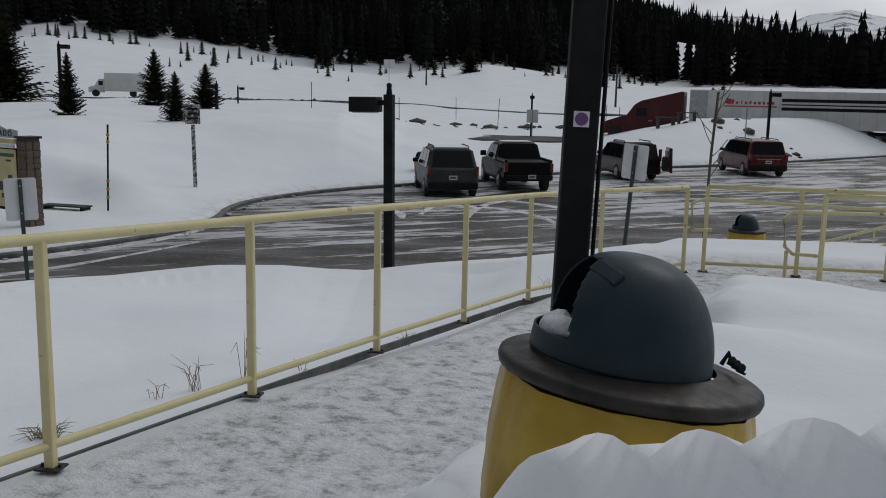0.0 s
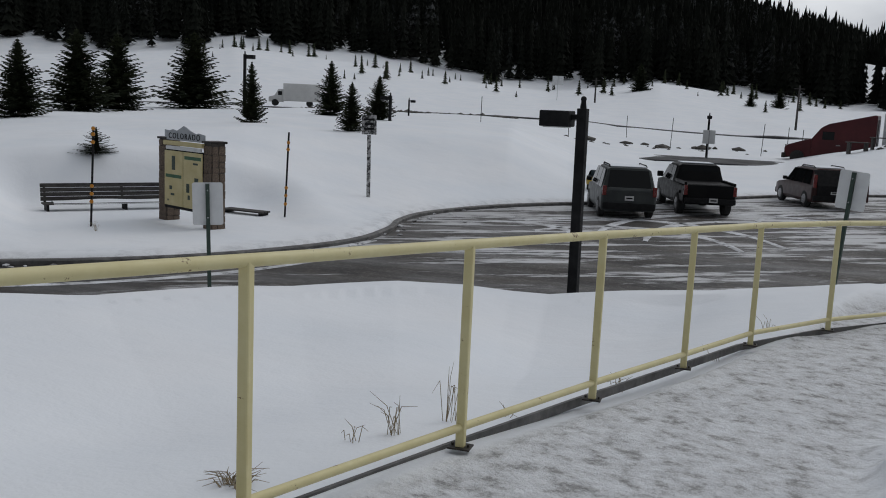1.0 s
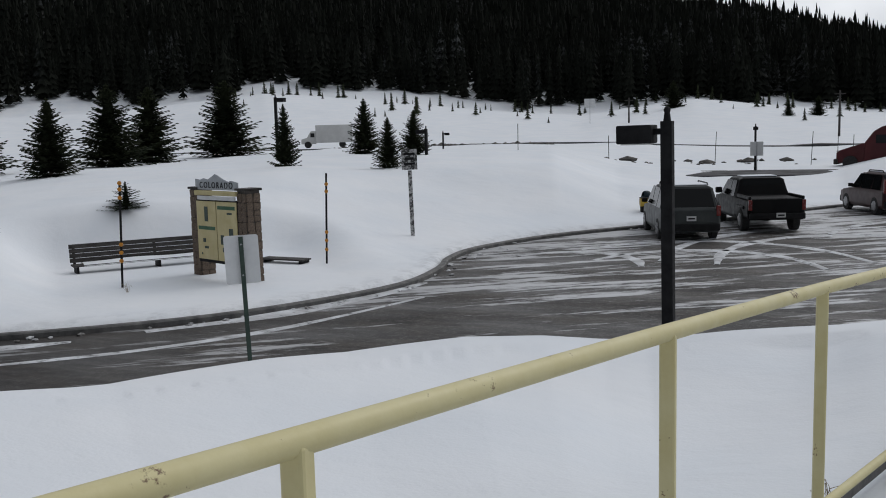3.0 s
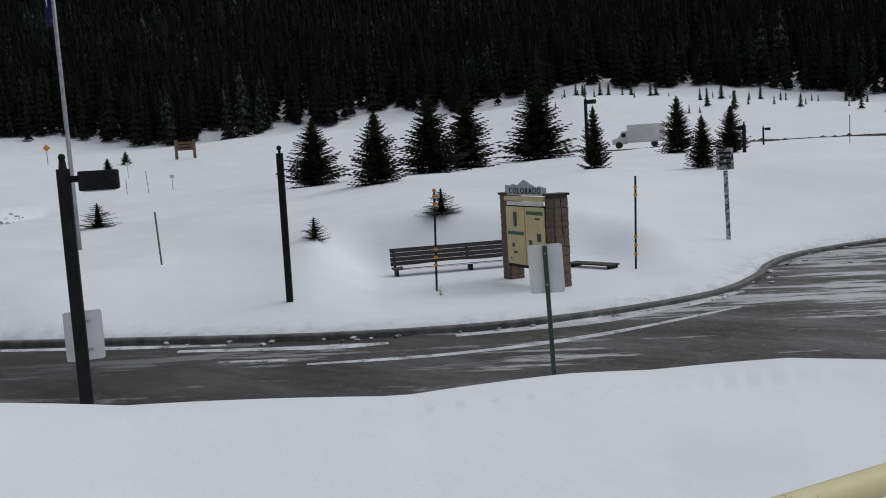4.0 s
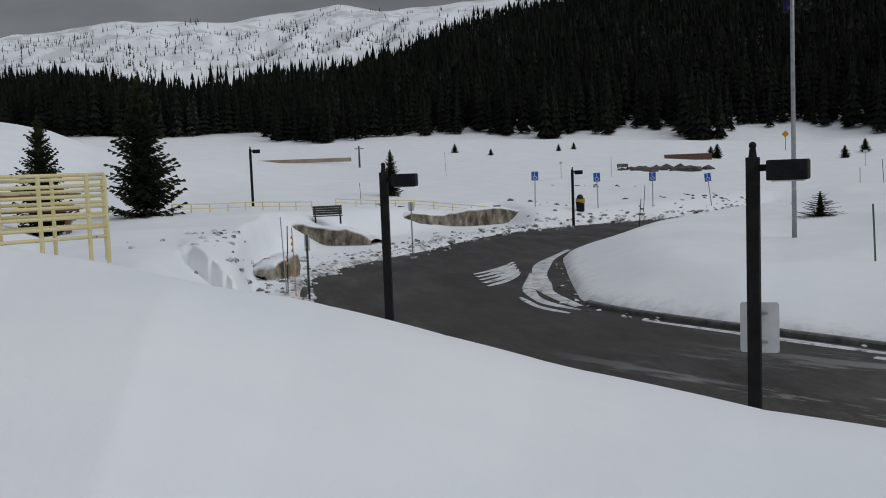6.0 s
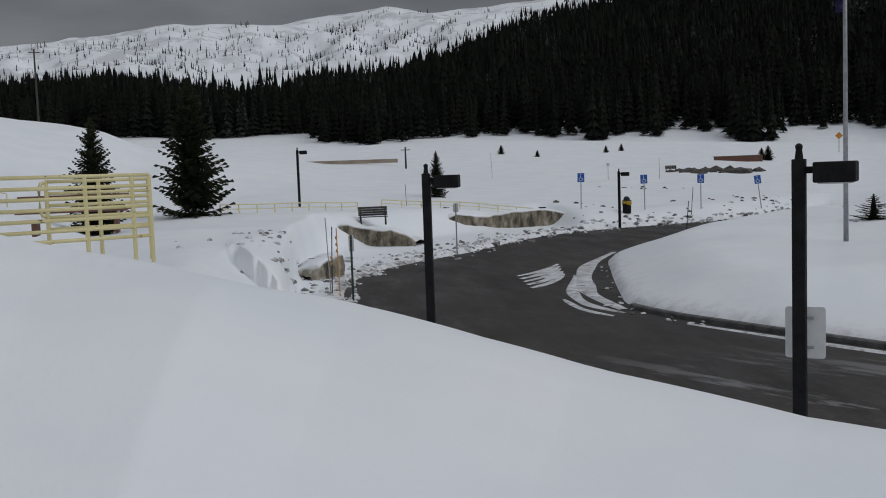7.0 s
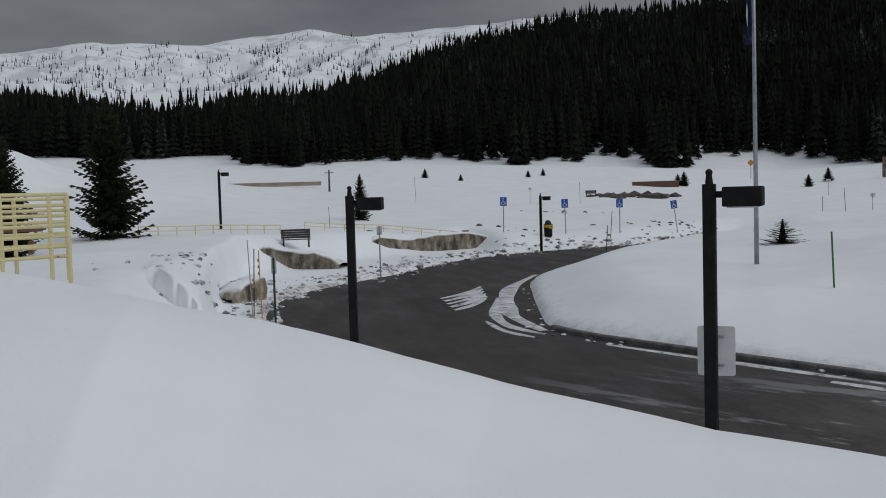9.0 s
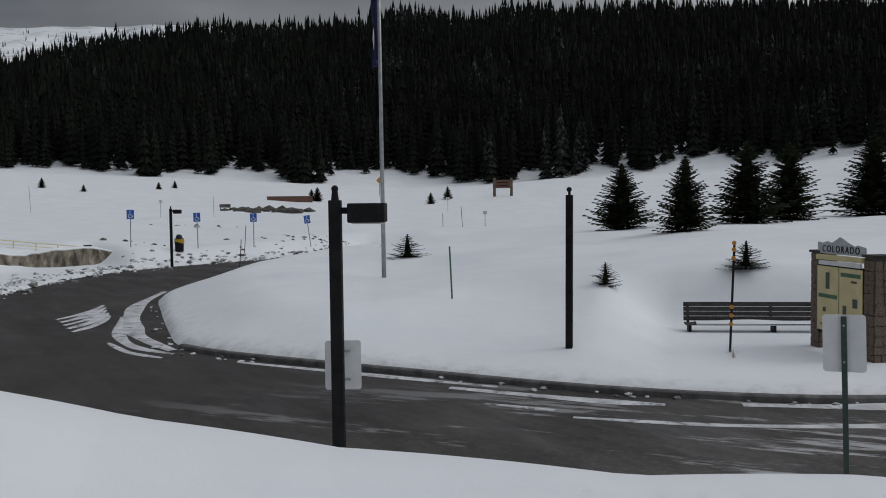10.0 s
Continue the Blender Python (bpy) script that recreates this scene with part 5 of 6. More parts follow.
for k, (w, hh) in enumerate(((.55, .75), (.22, .62), (.22, .36), (.1, .48), (.22, .36), (.18, .5), (.24, .36), (.26, .36), (.22, .36), (.24, .36), (.26, .36))):
    box(bm, (w * .8, .012, hh * .55), (9.85 + .33 * k, -TW / 2 - .036, 3.05 + hh * .28), Euler((0, .25, 0)).to_matrix().to_4x4(), .0)
part("lettering", bm, M_script, trl, "red slanted lettering")
part("chassis", box(bmesh.new(), (21.5, .9, .25), (11.5, 0, 1.0)), M_dark, e)
for x in (1.0, 5.2, 6.4, 20.2, 21.5):
    for s in (-1, 1):
        bm = bmesh.new()
        bmesh.ops.create_cone(bm, cap_ends=True, segments=20, radius1=.52, radius2=.52, depth=.45, matrix=Matrix.Translation((x, s * (TW / 2 - .25), .52)) @ Euler((math.pi / 2, 0, 0)).to_matrix().to_4x4())
        part("wheel", bm, M_tyre, e)

# picnic tables half buried on the bank
for (x, y), a in (((7.9, 63.5), 10), ((9.3, 64.0), 5)):
    z = ground_at(x, y)
    e = empty("picnic_table", pose(x, y, z, 0, 0, a), "dark picnic table half buried on the snow bank", "table", "picnic tables")
    part("tabletop", box(bmesh.new(), (1.3, .7, .06), (0, 0, .62), bev=.01), M_wood, e)
    for sx in (-.5, .5):
        part("leg", box(bmesh.new(), (.1, .6, .75), (sx, 0, .25)), M_wood, e)


# ---- trees close by ----
def spruce_mesh(seed, levels=36, core=1.0, ragged=1.0):
    rng = np.random.RandomState(seed)
    V, Fc = [], []
    def tri(a, b, c):
        o = len(V)
        V.extend((a, b, c))
        Fc.append((o, o + 1, o + 2))
    for k in range(levels):
        t = k / (levels - 1)
        z = .05 + .93 * t ** .92 + rng.uniform(-.012, .012)
        reach = (.265 * (1 - t) ** .85 + .012) * rng.uniform(.85, 1.12)
        n = int(7 + 5 * (1 - t))
        a0 = rng.uniform(0, 6.28)
        for q in range(n):
            a = a0 + 6.2832 * q / n + rng.uniform(-.22, .22)
            L = reach * rng.uniform(.55 / ragged, 1.30 * ragged)
            d = np.array([math.cos(a), math.sin(a), 0])
            s = np.array([-d[1], d[0], 0])
            droop = rng.uniform(-.10, .22) * L - (.25 * L * t)
            steps = 6
            prev = np.array([0, 0, z])
            for j in range(1, steps + 1):
                u = j / steps
                p = np.array([0, 0, z]) + d * L * u + np.array([0, 0, -droop * u * 1.6 + .38 * L * u * u * .6])
                wdt = L * .25 * (1.15 - u) + .012
                jit = lambda: np.array([rng.uniform(-.006, .006), rng.uniform(-.006, .006), rng.uniform(-.012, .008)])
                for sg in (-1, 1):
                    tip = p + s * sg * wdt * rng.uniform(.7, 1.3) + d * wdt * .55 + jit() + np.array([0, 0, -.25 * wdt])
                    tri(prev + jit() * .4, p + jit() * .4, tip)
                    tri(prev * .6 + p * .4 + np.array([0, 0, -.006]), p + jit() * .4, tip + np.array([0, 0, -.3 * wdt]) - s * sg * wdt * .4)
                prev = p
    # dark inner boughs
    for k in range(12):
        t = k / 12
        z0, rr = 1.0 - t * .92, (.015 + .10 * t) * core
        zt = min(1.0, z0 + .14)
        for q in range(9):
            a, a2 = q * .698 + k, q * .698 + k + .9
            tri(np.array([0, 0, zt]), np.array([rr * math.cos(a), rr * math.sin(a), z0 - .03 * (q % 2)]), np.array([rr * math.cos(a2), rr * math.sin(a2), z0 - .03 * ((q + 1) % 2)]))
    # leader
    for q in range(4):
        a = q * 1.57
        tri(np.array([0, 0, 1.03]), np.array([.008 * math.cos(a), .008 * math.sin(a), .93]), np.array([.008 * math.cos(a + 1.57), .008 * math.sin(a + 1.57), .93]))
    me = bpy.data.meshes.new("crown")
    me.from_pydata([tuple(v) for v in V], [], Fc)
    me.materials.append(M_needle)
    return me


SPRUCES = [spruce_mesh(s) for s in (11, 12, 13, 14)]
BUSHES = [spruce_mesh(s, 13, .75, 1.25) for s in (21, 22, 23)]
bm = bmesh.new()
tube(bm, (0, 0, -.06), (0, 0, 1.0), .022, .003, 8)
TRUNK = bpy.data.meshes.new("trunk")
bm.to_mesh(TRUNK)
bm.free()
TRUNK.materials.append(M_bark)


def spruce(b, r, h, k, label, wide=1.0, sink=.05, kinds=SPRUCES):
    x, y, z = on(b, r)
    e = empty("spruce_tree", Matrix.Translation((x, y, z - sink * h)) @ Matrix.Rotation(k * 1.9, 4, "Z") @ Matrix.Diagonal((h * wide * 1.42, h * wide * 1.42, h, 1)), label, "tree", "spruces")
    for nm, me in (("trunk", TRUNK), ("crown", kinds[k % len(kinds)])):
        ob = new(nm, me)
        ob.parent = e
    return e


T1 = "dark green young spruce tree standing in deep snow"
for k, (b, r, h, wd) in enumerate(((46.35, 65.5, 4.6, 1.15), (42.65, 52, 4.05, 1.0), (39.3, 67, 5.6, 1.1), (37.0, 76, 5.9, 1.1), (32.6, 84, 6.7, 1.2), (29.45, 45, 3.0, .62), (24.43, 69, 4.1, .83), (23.2, 42, 2.3, .75), (21.42, 66, 3.2, .9),
                                    (98.5, 52, 7.5, .65), (103.85, 45, 5.4, .66), (84.2, 75.9, 3.8, .55), (111.3, 79, 2.8, 1.1))):
    spruce(b, r, h, k, T1, wd, .02)
T2 = "low dark spruce bush poking out of the snow"
for k, (b, r, h, wd) in enumerate(((59.07, 46.8, 1.25, 1.7), (46.95, 28.4, .72, 1.4), (39.08, 29.8, .85, 1.5), (64.95, 176, 2.9, 1.0), (65.3, 177, 2.2, 1.0), (58.06, 174, 2.4, 1.0), (57.04, 185, 2.7, 1.0), (80.5, 189, 2.0, 1), (78.3, 184, 1.5, 1), (74.2, 193, 1.6, 1.0), (73.3, 198, 1.7, 1.0), (5.6, 210, 6.5, 1.0), (-.8, 200, 3.0, 1), (-2.4, 205, 4.5, 1), (-9.8, 140, 4.5, 1.2), (-9.2, 142, 4.0, 1.2))):
    spruce(b, r, h, k, T2, wd, .1, BUSHES if r < 60 else SPRUCES)

# leafless sapling by the landing
e = empty("bare_sapling", pose(3.68, 15.9, -1.45), "thin leafless sapling growing from the snow", "tree")
part("trunk", tube_path(bmesh.new(), [(0, 0, 0), (.02, 0, 1.2), (.05, 0, 2.3), (.10, 0, 3.3)], .022, 8), M_bark, e)
rngb = random.Random(8)
for k in range(9):
    z = 1.7 + .18 * k
    a = rngb.uniform(0, 6.28)
    l = rngb.uniform(.3, .7)
    d = Vector((math.cos(a), math.sin(a) * .6, 1.2)).normalized() * l
    p = Vector((.03 + .02 * k / 3, 0, z))
    part("branch", tube_path(bmesh.new(), [p, p + d * .5 + Vector((0, 0, -.03)), p + d], .007, 5), M_bark, e)

# ---- flagpole ----
fx, fy, fz = on(60.3, 35.6)
e = empty("flagpole", pose(fx, fy, fz, 0, -.4, 0), "tall pale metal flagpole with a hanging navy flag", "flagpole")
part("pole", tube(bmesh.new(), (0, 0, -.1), (0, 0, 14.5), .085, .05, 14), M_grey, e, smooth=True)
part("rope", tube(bmesh.new(), (-.10, -.02, 1.2), (-.08, -.02, 13.3), .008, seg=6), M_white, e)
for zz in (1.2, 4.5):
    part("cleat", box(bmesh.new(), (.06, .12, .03), (-.09, 0, zz), bev=.006), M_dark, e)
verts, faces = [], []
for j in range(19):
    for i in range(13):
        u, v = i / 12, j / 18
        verts.append((-.09 - .42 * u * (1 - .35 * v) + .03 * math.sin(9 * v + 4 * u), .11 * math.sin(14 * u + 3 * v) * (.4 + u), 10.9 - 2.6 * v - .5 * u))
for j in range(18):
    for i in range(12):
        faces.append((j * 13 + i, j * 13 + i + 1, j * 13 + 14 + i, j * 13 + 13 + i))
flag = link_mesh("flag", verts, faces, M_navy, e)
flag["label"] = "limp navy flag with a white patch"
sol = flag.modifiers.new("thickness", "SOLIDIFY")
sol.thickness = .006
verts = [(-.20, -.14, 9.25), (-.13, -.15, 8.95), (-.16, -.15, 8.45), (-.27, -.14, 8.85)]
patch = link_mesh("white_patch", verts + [(x, y - .012, z) for x, y, z in verts], [(0, 1, 2, 3), (7, 6, 5, 4), (0, 4, 5, 1), (1, 5, 6, 2), (2, 6, 7, 3), (3, 7, 4, 0)], M_white, flag, False)


# ---- ploughed, dirty snow along the outer edge ----
def snow_wall(line, h, depth, seed, label, base):
    """A cut snow bank: ragged steep face, soft top."""
    rng = np.random.RandomState(seed)
    pts = smooth_line(line, 8)
    n = len(pts)
    prof = [(-.15, -.25), (0, .0), (.03, .3), (.0, .62), (.10, .86), (.28, .98), (.7, 1.0), (1.3, .92), (2.2, .55), (3.0, -.2)]
    V, Fc = [], []
    for i, (x, y) in enumerate(pts):
        a, c = pts[max(i - 1, 0)], pts[min(i + 1, n - 1)]
        t = Vector((c[0] - a[0], c[1] - a[1])).normalized()
        nx, ny = t.y, -t.x
        end = min(1, i / 4, (n - 1 - i) / 4)
        hh = h * (.25 + .75 * end) * (1 + .12 * math.sin(i * .41 + seed) + rng.uniform(-.06, .06))
        jag = rng.uniform(-.10, .10) + .10 * math.sin(i * .73 + seed)
        for o, q in prof:
            oo = (o * depth + jag * (1 if q > .1 else .4)) + rng.uniform(-.05, .05)
            V.append((x - nx * oo, y - ny * oo, base + hh * q + rng.uniform(-.03, .03)))
    m = len(prof)
    for i in range(n - 1):
        for k in range(m - 1):
            Fc.append((i * m + k, i * m + k + 1, (i + 1) * m + k + 1, (i + 1) * m + k))
    ob = link_mesh("snow_bank", V, Fc, M_dirty)
    return tagged(ob, label, "snow bank", "dirty snow banks")


snow_wall([(-48.6, .4), (-49.0, 2.2), (-48.5, 4.2), (-47.6, 6.9)], 1.15, 1.0, 3, "grey dirty ploughed snow bank with a cut face", LOT + .1)
snow_wall([(-58.6, 9.2), (-59.8, 12), (-60.8, 15), (-62.0, 19.2)], 1.0, 1.0, 7, "grey dirty ploughed snow bank along the road", LOT + .15)
snow_wall([(-33.4, 2.2), (-34.0, 3.0), (-34.8, 3.4)], .8, .8, 9, "small dirty heap of cut snow", LOT + .1)


def lumps(name, label, places, mat, seed, flat=.6):
    rng = np.random.RandomState(seed)
    base = bmesh.new()
    bmesh.ops.create_icosphere(base, subdivisions=1, radius=1)
    bv = np.array([v.co[:] for v in base.verts])
    bf = np.array([[v.index for v in f.verts] for f in base.faces])
    base.free()
    V, Fc, o = [], [], 0
    for x, y, z, s in places:
        d = bv * (1 + rng.uniform(-.3, .3, (len(bv), 1))) * np.array([s * rng.uniform(.7, 1.5), s * rng.uniform(.7, 1.5), s * flat])
        V.append(d + np.array([x, y, z]))
        Fc.append(bf + o)
        o += len(bv)
    me = bpy.data.meshes.new(name)
    me.from_pydata(np.vstack(V).tolist(), [], np.vstack(Fc).tolist())
    me.materials.append(mat)
    return tagged(new(name, me), label, "rubble", kind="stuff")


rng = np.random.RandomState(41)
pl = []
line = smooth_line(OUTER, 8)
for k in range(640):
    x, y = line[rng.randint(len(line))]
    s = rng.uniform(.03, .15) * (1 if x > -45 else 1.3)
    x, y = x + rng.normal(0, .9), y - abs(rng.normal(0, 1.9)) + .3
    pl.append((x, y, 0.0, s))
gz = ground_parts(np.array([q[0] for q in pl]), np.array([q[1] for q in pl]))[0]
pl = [(q[0], q[1], max(float(z), LOT) + q[3] * .1, q[3]) for q, z in zip(pl, gz)]
lumps("snow_chunks", "dirty broken snow chunks along the road edge", pl, M_slush, 1)
pl = []
for k in range(120):
    x, y = KERB_S[rng.randint(24, len(KERB_S) - 18)]
    s = rng.uniform(.03, .10)
    pl.append((x + rng.normal(.1, .25), y + rng.normal(-.1, .25), LOT + .02, s))
lumps("slush_chunks", "small lumps of slush along the kerb", pl, M_slush, 2, .4)
pl = []
for b0, r0, n, sc in ((67.4, 148, 70, .45), (20, 112, 60, .22), (15, 114, 50, .25), (24, 112, 40, .2), (7.5, 80, 10, .28), (5.5, 82, 10, .3), (1.5, 84, 14, .25), (-11, 62, 8, .2), (-14.5, 60, 10, .22), (84.5, 66, 6, .1), (75, 68, 8, .12), (66, 75, 10, .1), (72, 95, 12, .14)):
    for k in range(n):
        b, r = b0 + rng.normal(0, 1.3), r0 + rng.normal(0, 1.5)
        pl.append((*polar(b, r), 0.0, abs(rng.normal(0, sc)) + .06))
gz = ground_parts(np.array([q[0] for q in pl]), np.array([q[1] for q in pl]))[0]
pl = [(q[0], q[1], float(z), q[3]) for q, z in zip(pl, gz)]
lumps("rock_heaps", "dark rocks and ploughed rubble poking out of the snow", pl, M_rubble, 3, .6)


# ---- snow and slush left on the asphalt ----
M_patch = material("thin_road_snow", (0.62, 0.63, 0.65), 0.7)
set_input(M_patch, "Base Color", ramp_node(M_patch, noise_node(M_patch, 1.5, 6), ((0.3, (0.35, 0.35, 0.36)), (0.65, (0.68, 0.70, 0.73)))))
set_input(M_patch, "Alpha", ramp_node(M_patch, noise_node(M_patch, 2.6, 7, .7, (1, 1, 1)), ((0.30, (0, 0, 0)), (0.46, (1, 1, 1)))))
def slush_strip(line, w, seed):
    rng = np.random.RandomState(seed)
    pts = smooth_line(line, 6)
    V, Fc = [], []
    for i, (x, y) in enumerate(pts):
        a, c = pts[max(i - 1, 0)], pts[min(i + 1, len(pts) - 1)]
        t = Vector((c[0] - a[0], c[1] - a[1])).normalized()
        e = math.sin(math.pi * min(max(i / (len(pts) - 1), .04), .96))
        hw = w * (.3 + .7 * e) * (1 + .18 * math.sin(i * .8 + seed))
        for o, z in ((-hw, .004), (-hw * .6, .02), (hw * .6, .02), (hw, .004)):
            V.append((x - t.y * o, y + t.x * o, LOT + z))
    for i in range(len(pts) - 1):
        for k in range(3):
            Fc.append((i * 4 + k, i * 4 + k + 1, i * 4 + 5 + k, i * 4 + 4 + k))
    return V, Fc


def slush(name, strips, label):
    V, Fc = [], []
    for k, (line, w) in enumerate(strips):
        v, f = slush_strip(line, w, 50 + k)
        Fc += [tuple(i + len(V) for i in q) for q in f]
        V += v
    return tagged(link_mesh(name, V, Fc, M_patch), label, "snow", kind="stuff")


slush("road_snow_streaks", [([(-29.6 - .9 * k, 9.3 + .05 * k), (-31.0 - .9 * k, 10.3 + .1 * k), (-33.2 - .9 * k, 11.2 + .15 * k)], .17 + .05 * (k % 2)) for k in range(5)]
      + [([(-23.6, 10.6), (-25.6, 10.1), (-28.5, 10.4), (-32.6, 11.5)], .18), ([(-23.2, 10.2), (-24.6, 9.75), (-26.6, 9.7)], .12), ([(-24.2, 10.75), (-27.6, 10.75), (-31, 11.4), (-36, 12.9), (-41, 15.3)], .32),
         ([(-16.0, 13.9), (-13.6, 15.3), (-12.4, 16.2)], .2), ([(-11.6, 17.3), (-10.0, 19.3), (-9.0, 21.5), (-8.3, 24)], .3), ([(-14.4, 13.6), (-13.2, 14.3)], .08), ([(-15.5, 14.7), (-18.5, 13.1), (-21.5, 11.5)], .14), ([(-12.6, 14.2), (-10.6, 16.0), (-9.0, 18.4), (-7.6, 22)], .12)],
      "streaks of snow left on the road")
# wheel arcs swept in front of the parked cars
arcs = []
for cx, cy, r0, a0, a1 in ((-2.0, 26.0, 3.4, 20, 150), (-2.0, 26.0, 4.9, 25, 140), (2.6, 29.5, 4.2, 60, 190), (2.6, 29.5, 5.7, 70, 185), (-5.6, 27.0, 2.2, 10, 140), (6.5, 34, 5, 80, 170)):
    arcs.append(([(cx + r0 * math.cos(radians(a0 + (a1 - a0) * k / 6)), cy + r0 * 1.6 * math.sin(radians(a0 + (a1 - a0) * k / 6))) for k in range(7)], .24))
slush("tyre_arcs", arcs, "curved ridges of snow between tyre tracks")


# ---- pale yellow ramp rails on the far side of the mound ----
def rail_panel(p0, p1, heights, posts, label, drop=1.0, loop=False):
    """Rails from p0 to p1 at the given heights; loop: the two top rails meet in a bend at p0."""
    e = empty("ramp_railing", Matrix.Translation((p0[0], p0[1], 0)), label, "railing", "yellow railings")
    d = Vector((p1[0] - p0[0], p1[1] - p0[1], 0))
    top = max(heights)
    for t in posts:
        part("post", box(bmesh.new(), (.042, .042, drop), (d.x * t, d.y * t, top - drop / 2), bev=.008), M_yellow, e)
    for z in heights:
        part("rail", tube(bmesh.new(), (0, 0, z), (d.x, d.y, z), .021, seg=10), M_yellow, e, smooth=True)
    if loop:
        u = d.normalized() * .08
        a, b = heights[0], heights[loop]
        part("end_bend", tube_path(bmesh.new(), [(0, 0, a), (-u.x * .7, -u.y * .7, a - .02), (-u.x, -u.y, a - .09), (-u.x, -u.y, b + .09), (-u.x * .7, -u.y * .7, b + .02), (0, 0, b)], .021, 10), M_yellow, e, smooth=True)
    return e


RL = "pale yellow steel ramp railing with several horizontal rails"
rail_panel((-10.38, .02), (-11.32, 1.42), (1.78, 1.66, 1.545, 1.43, 1.315, 1.20, 1.09), (.57, .88, 1.0), RL, loop=4)
rail_panel((-11.75, .15), (-12.3, 1.20), (1.74, 1.60, 1.46, 1.32, 1.18), (.0, .5, 1.0), RL, loop=3)
rail_panel((-11.0, -.55), (-12.4, -2.6), (1.80,), (0, 1.0), RL, .6)
z = ground_at(-19.4, -1.7)
e = empty("picnic_table", pose(-19.4, -1.7, 1.52 - .75, 0, 0, 100), "red-brown wooden picnic table showing above the snow", "table")
for k in range(5):
    part("top_plank", box(bmesh.new(), (2.0, .13, .04), (0, -.3 + .15 * k, .73), bev=.005), M_redwood, e)
for sx in (-.75, .75):
    part("leg", box(bmesh.new(), (.08, .6, 1.2 + .75 - (1.52 - z) + .2), (sx, 0, .1), bev=.005), M_redwood, e)
for sy in (-.65, .65):
    part("seat_plank", box(bmesh.new(), (2.0, .24, .04), (0, sy, .44), bev=.005), M_redwood, e)

# thin rail fence across the far field
def field_fence(p0, p1, n, h, label):
    e = empty("field_fence", Matrix.Translation((p0[0], p0[1], 0)), label, "fence", "far rail fences")
    prev = None
    for k in range(n):
        t = k / (n - 1)
        x, y = p0[0] + (p1[0] - p0[0]) * t, p0[1] + (p1[1] - p0[1]) * t
        z = ground_at(x, y)
        q = Vector((x - p0[0], y - p0[1], z))
        part("post", box(bmesh.new(), (.06, .06, h + .1), (q.x, q.y, z + h / 2 - .05)), M_yellow, e)
        if prev is not None:
            part("top_rail", tube(bmesh.new(), prev + Vector((0, 0, h)), q + Vector((0, 0, h)), .03, seg=6), M_yellow, e)
            part("mid_rail", tube(bmesh.new(), prev + Vector((0, 0, h * .5)), q + Vector((0, 0, h * .5)), .022, seg=6), M_yellow, e)
        prev = q
    return e


field_fence(polar(97.0, 53), polar(88.9, 57), 9, .5, "thin pale yellow rail fence in deep snow")
field_fence(polar(87.5, 62), polar(78.2, 65.2), 9, .45, "thin pale yellow rail fence in deep snow")
field_fence((-56.1, -18.4), (-56.9, -16.2), 4, .8, "dark rail fence on the hill's brow")
e = empty("stone_drum", pose(*on(77.75, 65.2)), "small grey utility box in the snow", "utility box")
part("box", box(bmesh.new(), (.4, .4, .6), (0, 0, .3), bev=.02), M_grey, e)
part("lid", box(bmesh.new(), (.46, .46, .05), (0, 0, .62), bev=.01), M_dark, e)

# brown park sign on posts, low wall, and highway barrier far off
x, y, z = on(53.66, 186)
e = empty("park_sign", pose(x, y, z - .2, 0, 0, 52) @ Matrix.Scale(1.6, 4), "brown wooden sign board between two posts far off", "sign")
for sx in (-1.05, 1.05):
    part("post", box(bmesh.new(), (.35, .4, 2.3), (sx, 0, 1.2), bev=.03), M_stone, e)
part("board", box(bmesh.new(), (1.8, .15, 1.0), (0, 0, 1.6), bev=.02), M_redwood, e)
for k in range(2):
    part("lettering", box(bmesh.new(), (1.3, .03, .12), (0, -.09, 1.8 - .4 * k)), M_dark, e)
x, y, z = on(66.6, 174)
e = empty("low_wall", pose(x, y, z - .1, 0, 0, 64), "low red-brown wall with a pale cap in the snowfield", "wall")
part("wall", box(bmesh.new(), (8.2, .6, 1.2), (0, 0, .35), bev=.03), M_redwood, e)
part("cap", box(bmesh.new(), (8.4, .7, .12), (0, 0, 1.0), bev=.02), M_stone, e)

M_sand = worn("sandy_concrete", (0.22, 0.18, 0.13), (0.34, 0.29, 0.23), .4, .8)
def arc_ribbon(name, b0, b1, r0, r1, dz, mat, label, cat, n=30, h=0.0, level=None):
    V, Fc = [], []
    for k in range(n + 1):
        b = b0 + (b1 - b0) * k / n
        x0, y0 = polar(b, r0)
        x1, y1 = polar(b, r1)
        z = (max(ground_at(x0, y0), ground_at(x1, y1)) if level is None else level) + dz
        V += [(x0, y0, z - .4), (x0, y0, z + h), (x1, y1, z + h), (x1, y1, z - .4)]
    for k in range(n):
        for q in range(4):
            Fc.append((k * 4 + q, k * 4 + (q + 1) % 4, k * 4 + 4 + (q + 1) % 4, k * 4 + 4 + q))
    ob = link_mesh(name, V, Fc, mat, smooth=False)
    return tagged(ob, label, cat, kind="structure")


M_hwy = worn("highway_asphalt", (0.03, 0.03, 0.032), (0.10, 0.10, 0.105), .5, .75, spec=.2)
arc_ribbon("highway", -8, 47, 117, 123, .05, M_hwy, "dark highway strip across the snowfield", "road")
arc_ribbon("access_road", -6, 5, 64, 72, .0, M_hwy, "wet access road behind the parked cars", "road", level=-1.5)
arc_ribbon("highway_barrier", 86.8, 96.5, 168, 168.4, .0, M_sand, "sandy concrete highway barrier far off", "barrier", 20, .3, 4.6)
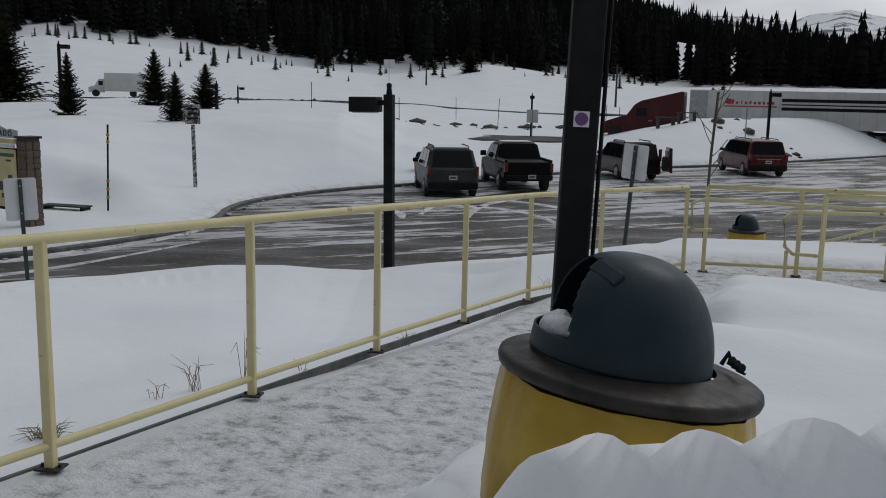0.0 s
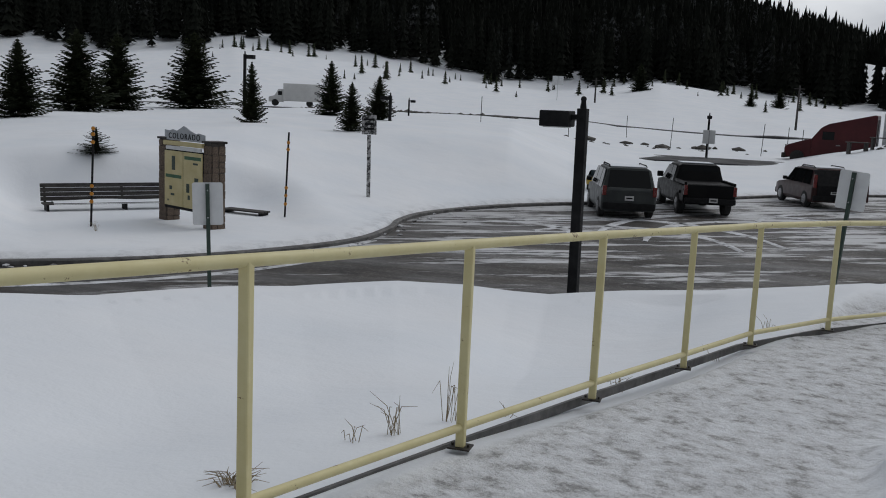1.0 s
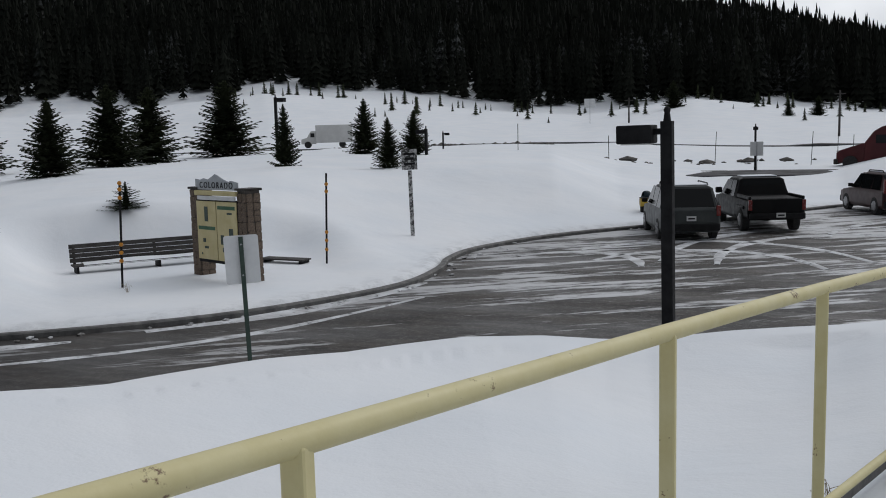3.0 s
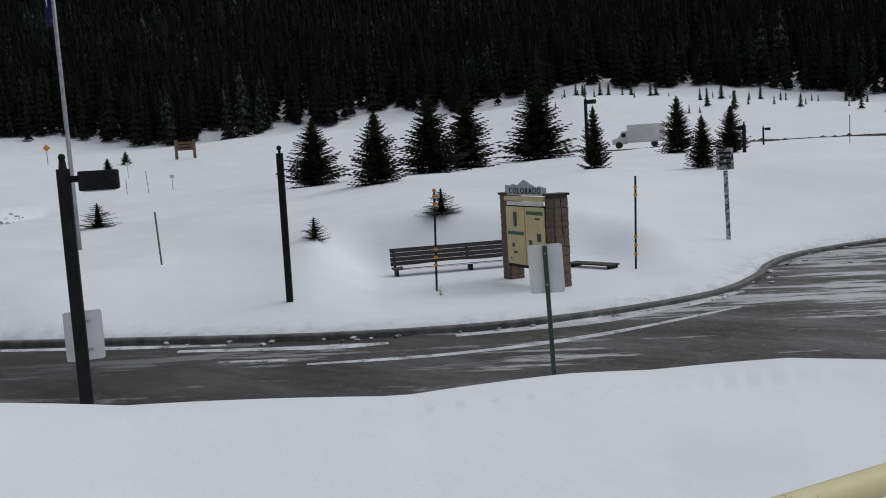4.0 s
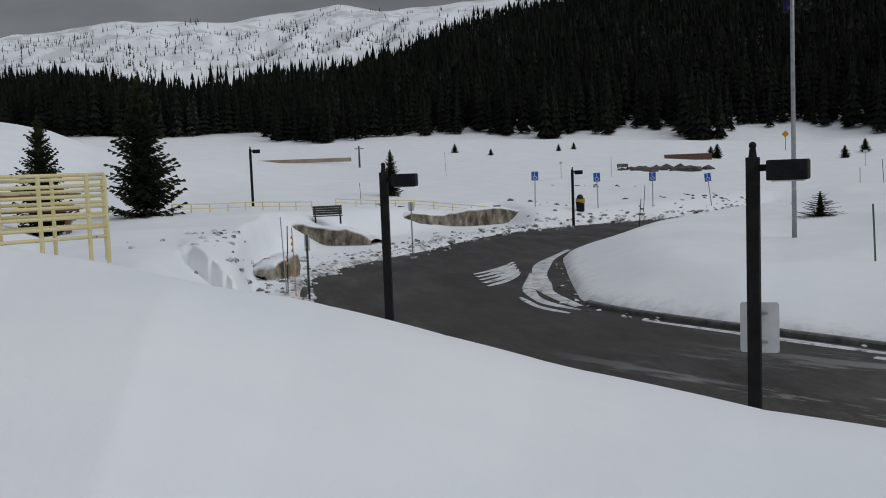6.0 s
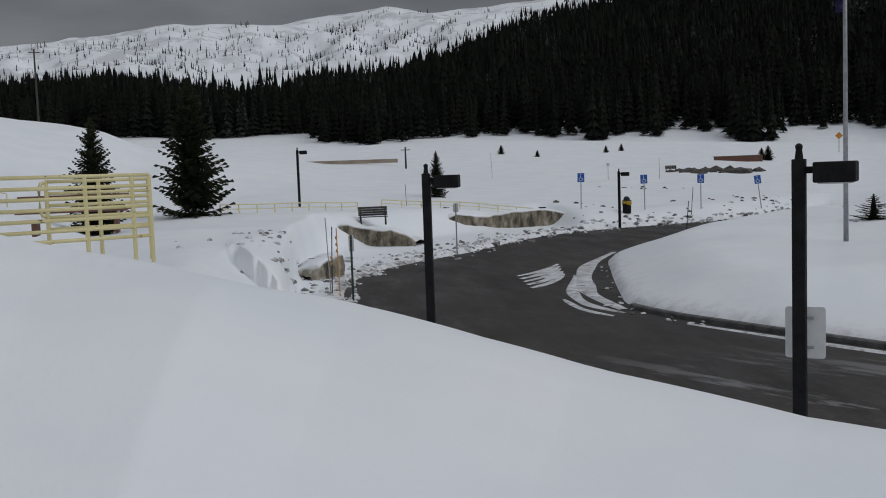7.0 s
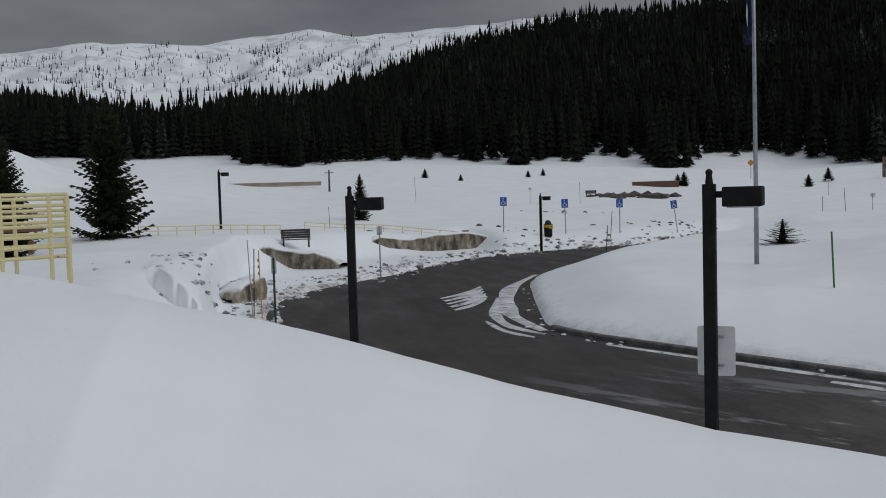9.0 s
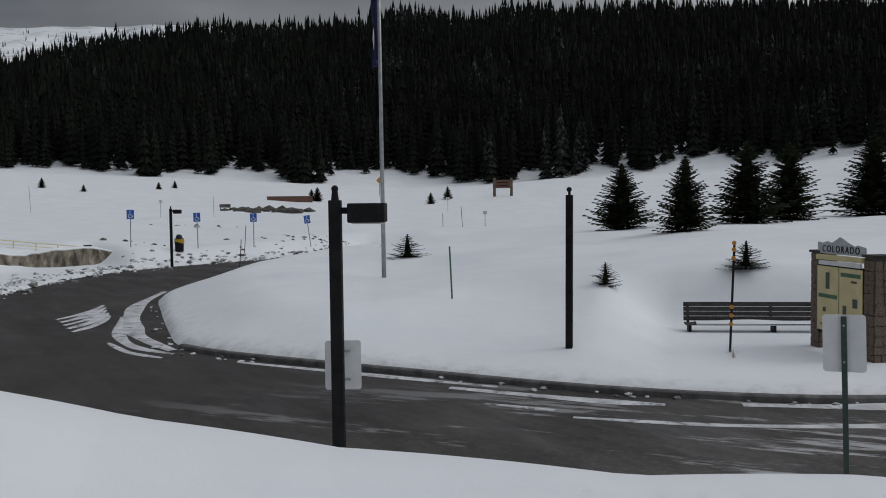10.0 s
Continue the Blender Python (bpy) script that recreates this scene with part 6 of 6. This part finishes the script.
# far poles and small road signs
for b, r, h in ((107.2, 150, 13), (86.3, 160, 4), (8.2, 180, 5), (-3.5, 150, 7)):
    x, y, z = on(b, r)
    e = empty("utility_pole", pose(x, y, z - .3), "tall dark utility pole far off", "pole", "far poles")
    part("shaft", tube(bmesh.new(), (0, 0, 0), (0, 0, h), .18, .12, 8), M_wood, e)
    part("cross_arm", box(bmesh.new(), (1.6, .12, .12), (0, 0, h - .5), Matrix.Rotation(radians(b), 4, "Z")), M_wood, e)
x, y, z = on(61.2, 200)
e = empty("curve_sign", pose(x, y, z, 0, 0, 61), "yellow diamond road sign by the forest edge", "sign", "signs")
part("post", tube(bmesh.new(), (0, 0, 0), (0, 0, 3), .06, seg=6), M_wood, e)
part("panel", box(bmesh.new(), (1.0, .03, 1.0), (0, -.08, 3.2), Matrix.Rotation(radians(45), 4, "Y")), M_orange, e)

# vehicles on the highway: the white box van standing behind the trees and a pale car
x, y, z = on(26.7, 119)
e = empty("box_van", pose(x, y, z + .1, 0, 0, 25), "white box van on the highway behind the spruces", "truck")
part("cargo_box", box(bmesh.new(), (4.6, 2.3, 2.2), (1.2, 0, 1.75), bev=.05), M_trailer, e)
part("cab", prism(bmesh.new(), [(-2.9, .5), (-2.9, 1.1), (-2.2, 1.3), (-1.7, 2.1), (-1.1, 2.1), (-1.1, .5)], -1.0, 1.0), M_trailer, e)
part("window", box(bmesh.new(), (.5, .02, .5), (-1.5, -1.02, 1.6)), M_glass, e)
for wx in (-2.1, 2.2):
    bm = bmesh.new()
    bmesh.ops.create_cone(bm, cap_ends=True, segments=16, radius1=.42, radius2=.42, depth=2.1, matrix=Matrix.Translation((wx, 0, .42)) @ Euler((math.pi / 2, 0, 0)).to_matrix().to_4x4())
    part("axle_wheels", bm, M_tyre, e)

# dry grass tufts by the railing
def tuft(p, n, h, spread, seed):
    rg = random.Random(seed)
    bm = bmesh.new()
    for k in range(n):
        a = rg.uniform(0, 6.28)
        s = rg.uniform(.2, 1) * spread
        b0 = Vector((rg.uniform(-.04, .04), rg.uniform(-.04, .04), -.03))
        m0 = b0 + Vector((math.cos(a) * s * .5, math.sin(a) * s * .5, h * rg.uniform(.5, .9)))
        t0 = m0 + Vector((math.cos(a) * s * .7, math.sin(a) * s * .7, h * rg.uniform(-.25, .4)))
        tube(bm, b0, m0, .0022, .002, 4, False)
        tube(bm, m0, t0, .002, .0008, 4, False)
    e = part("grass_tuft", bm, M_grass)
    e.location = p
    return tagged(e, "dry brown grass stalks poking through the snow", "grass", "dry grass tufts", "stuff")


for (x, y), n, h, s, sd in (((-1.25, 4.35), 60, .10, .13, 1), ((.1, 7.45), 9, .16, .10, 2), ((-.9, 5.45), 12, .22, .15, 3), ((-.72, 5.9), 10, .34, .12, 4), ((-1.05, 5.2), 6, .14, .08, 5), ((1.2, 10.4), 8, .2, .1, 6), ((.75, 9.0), 6, .14, .1, 7), ((4.3, 7.2), 6, .16, .06, 8), ((-14.4, 20.4), 16, .3, .2, 9), ((-.45, 6.25), 5, .12, .08, 10)):
    tuft((x, y, ground_at(x, y)), n, h, s, sd)
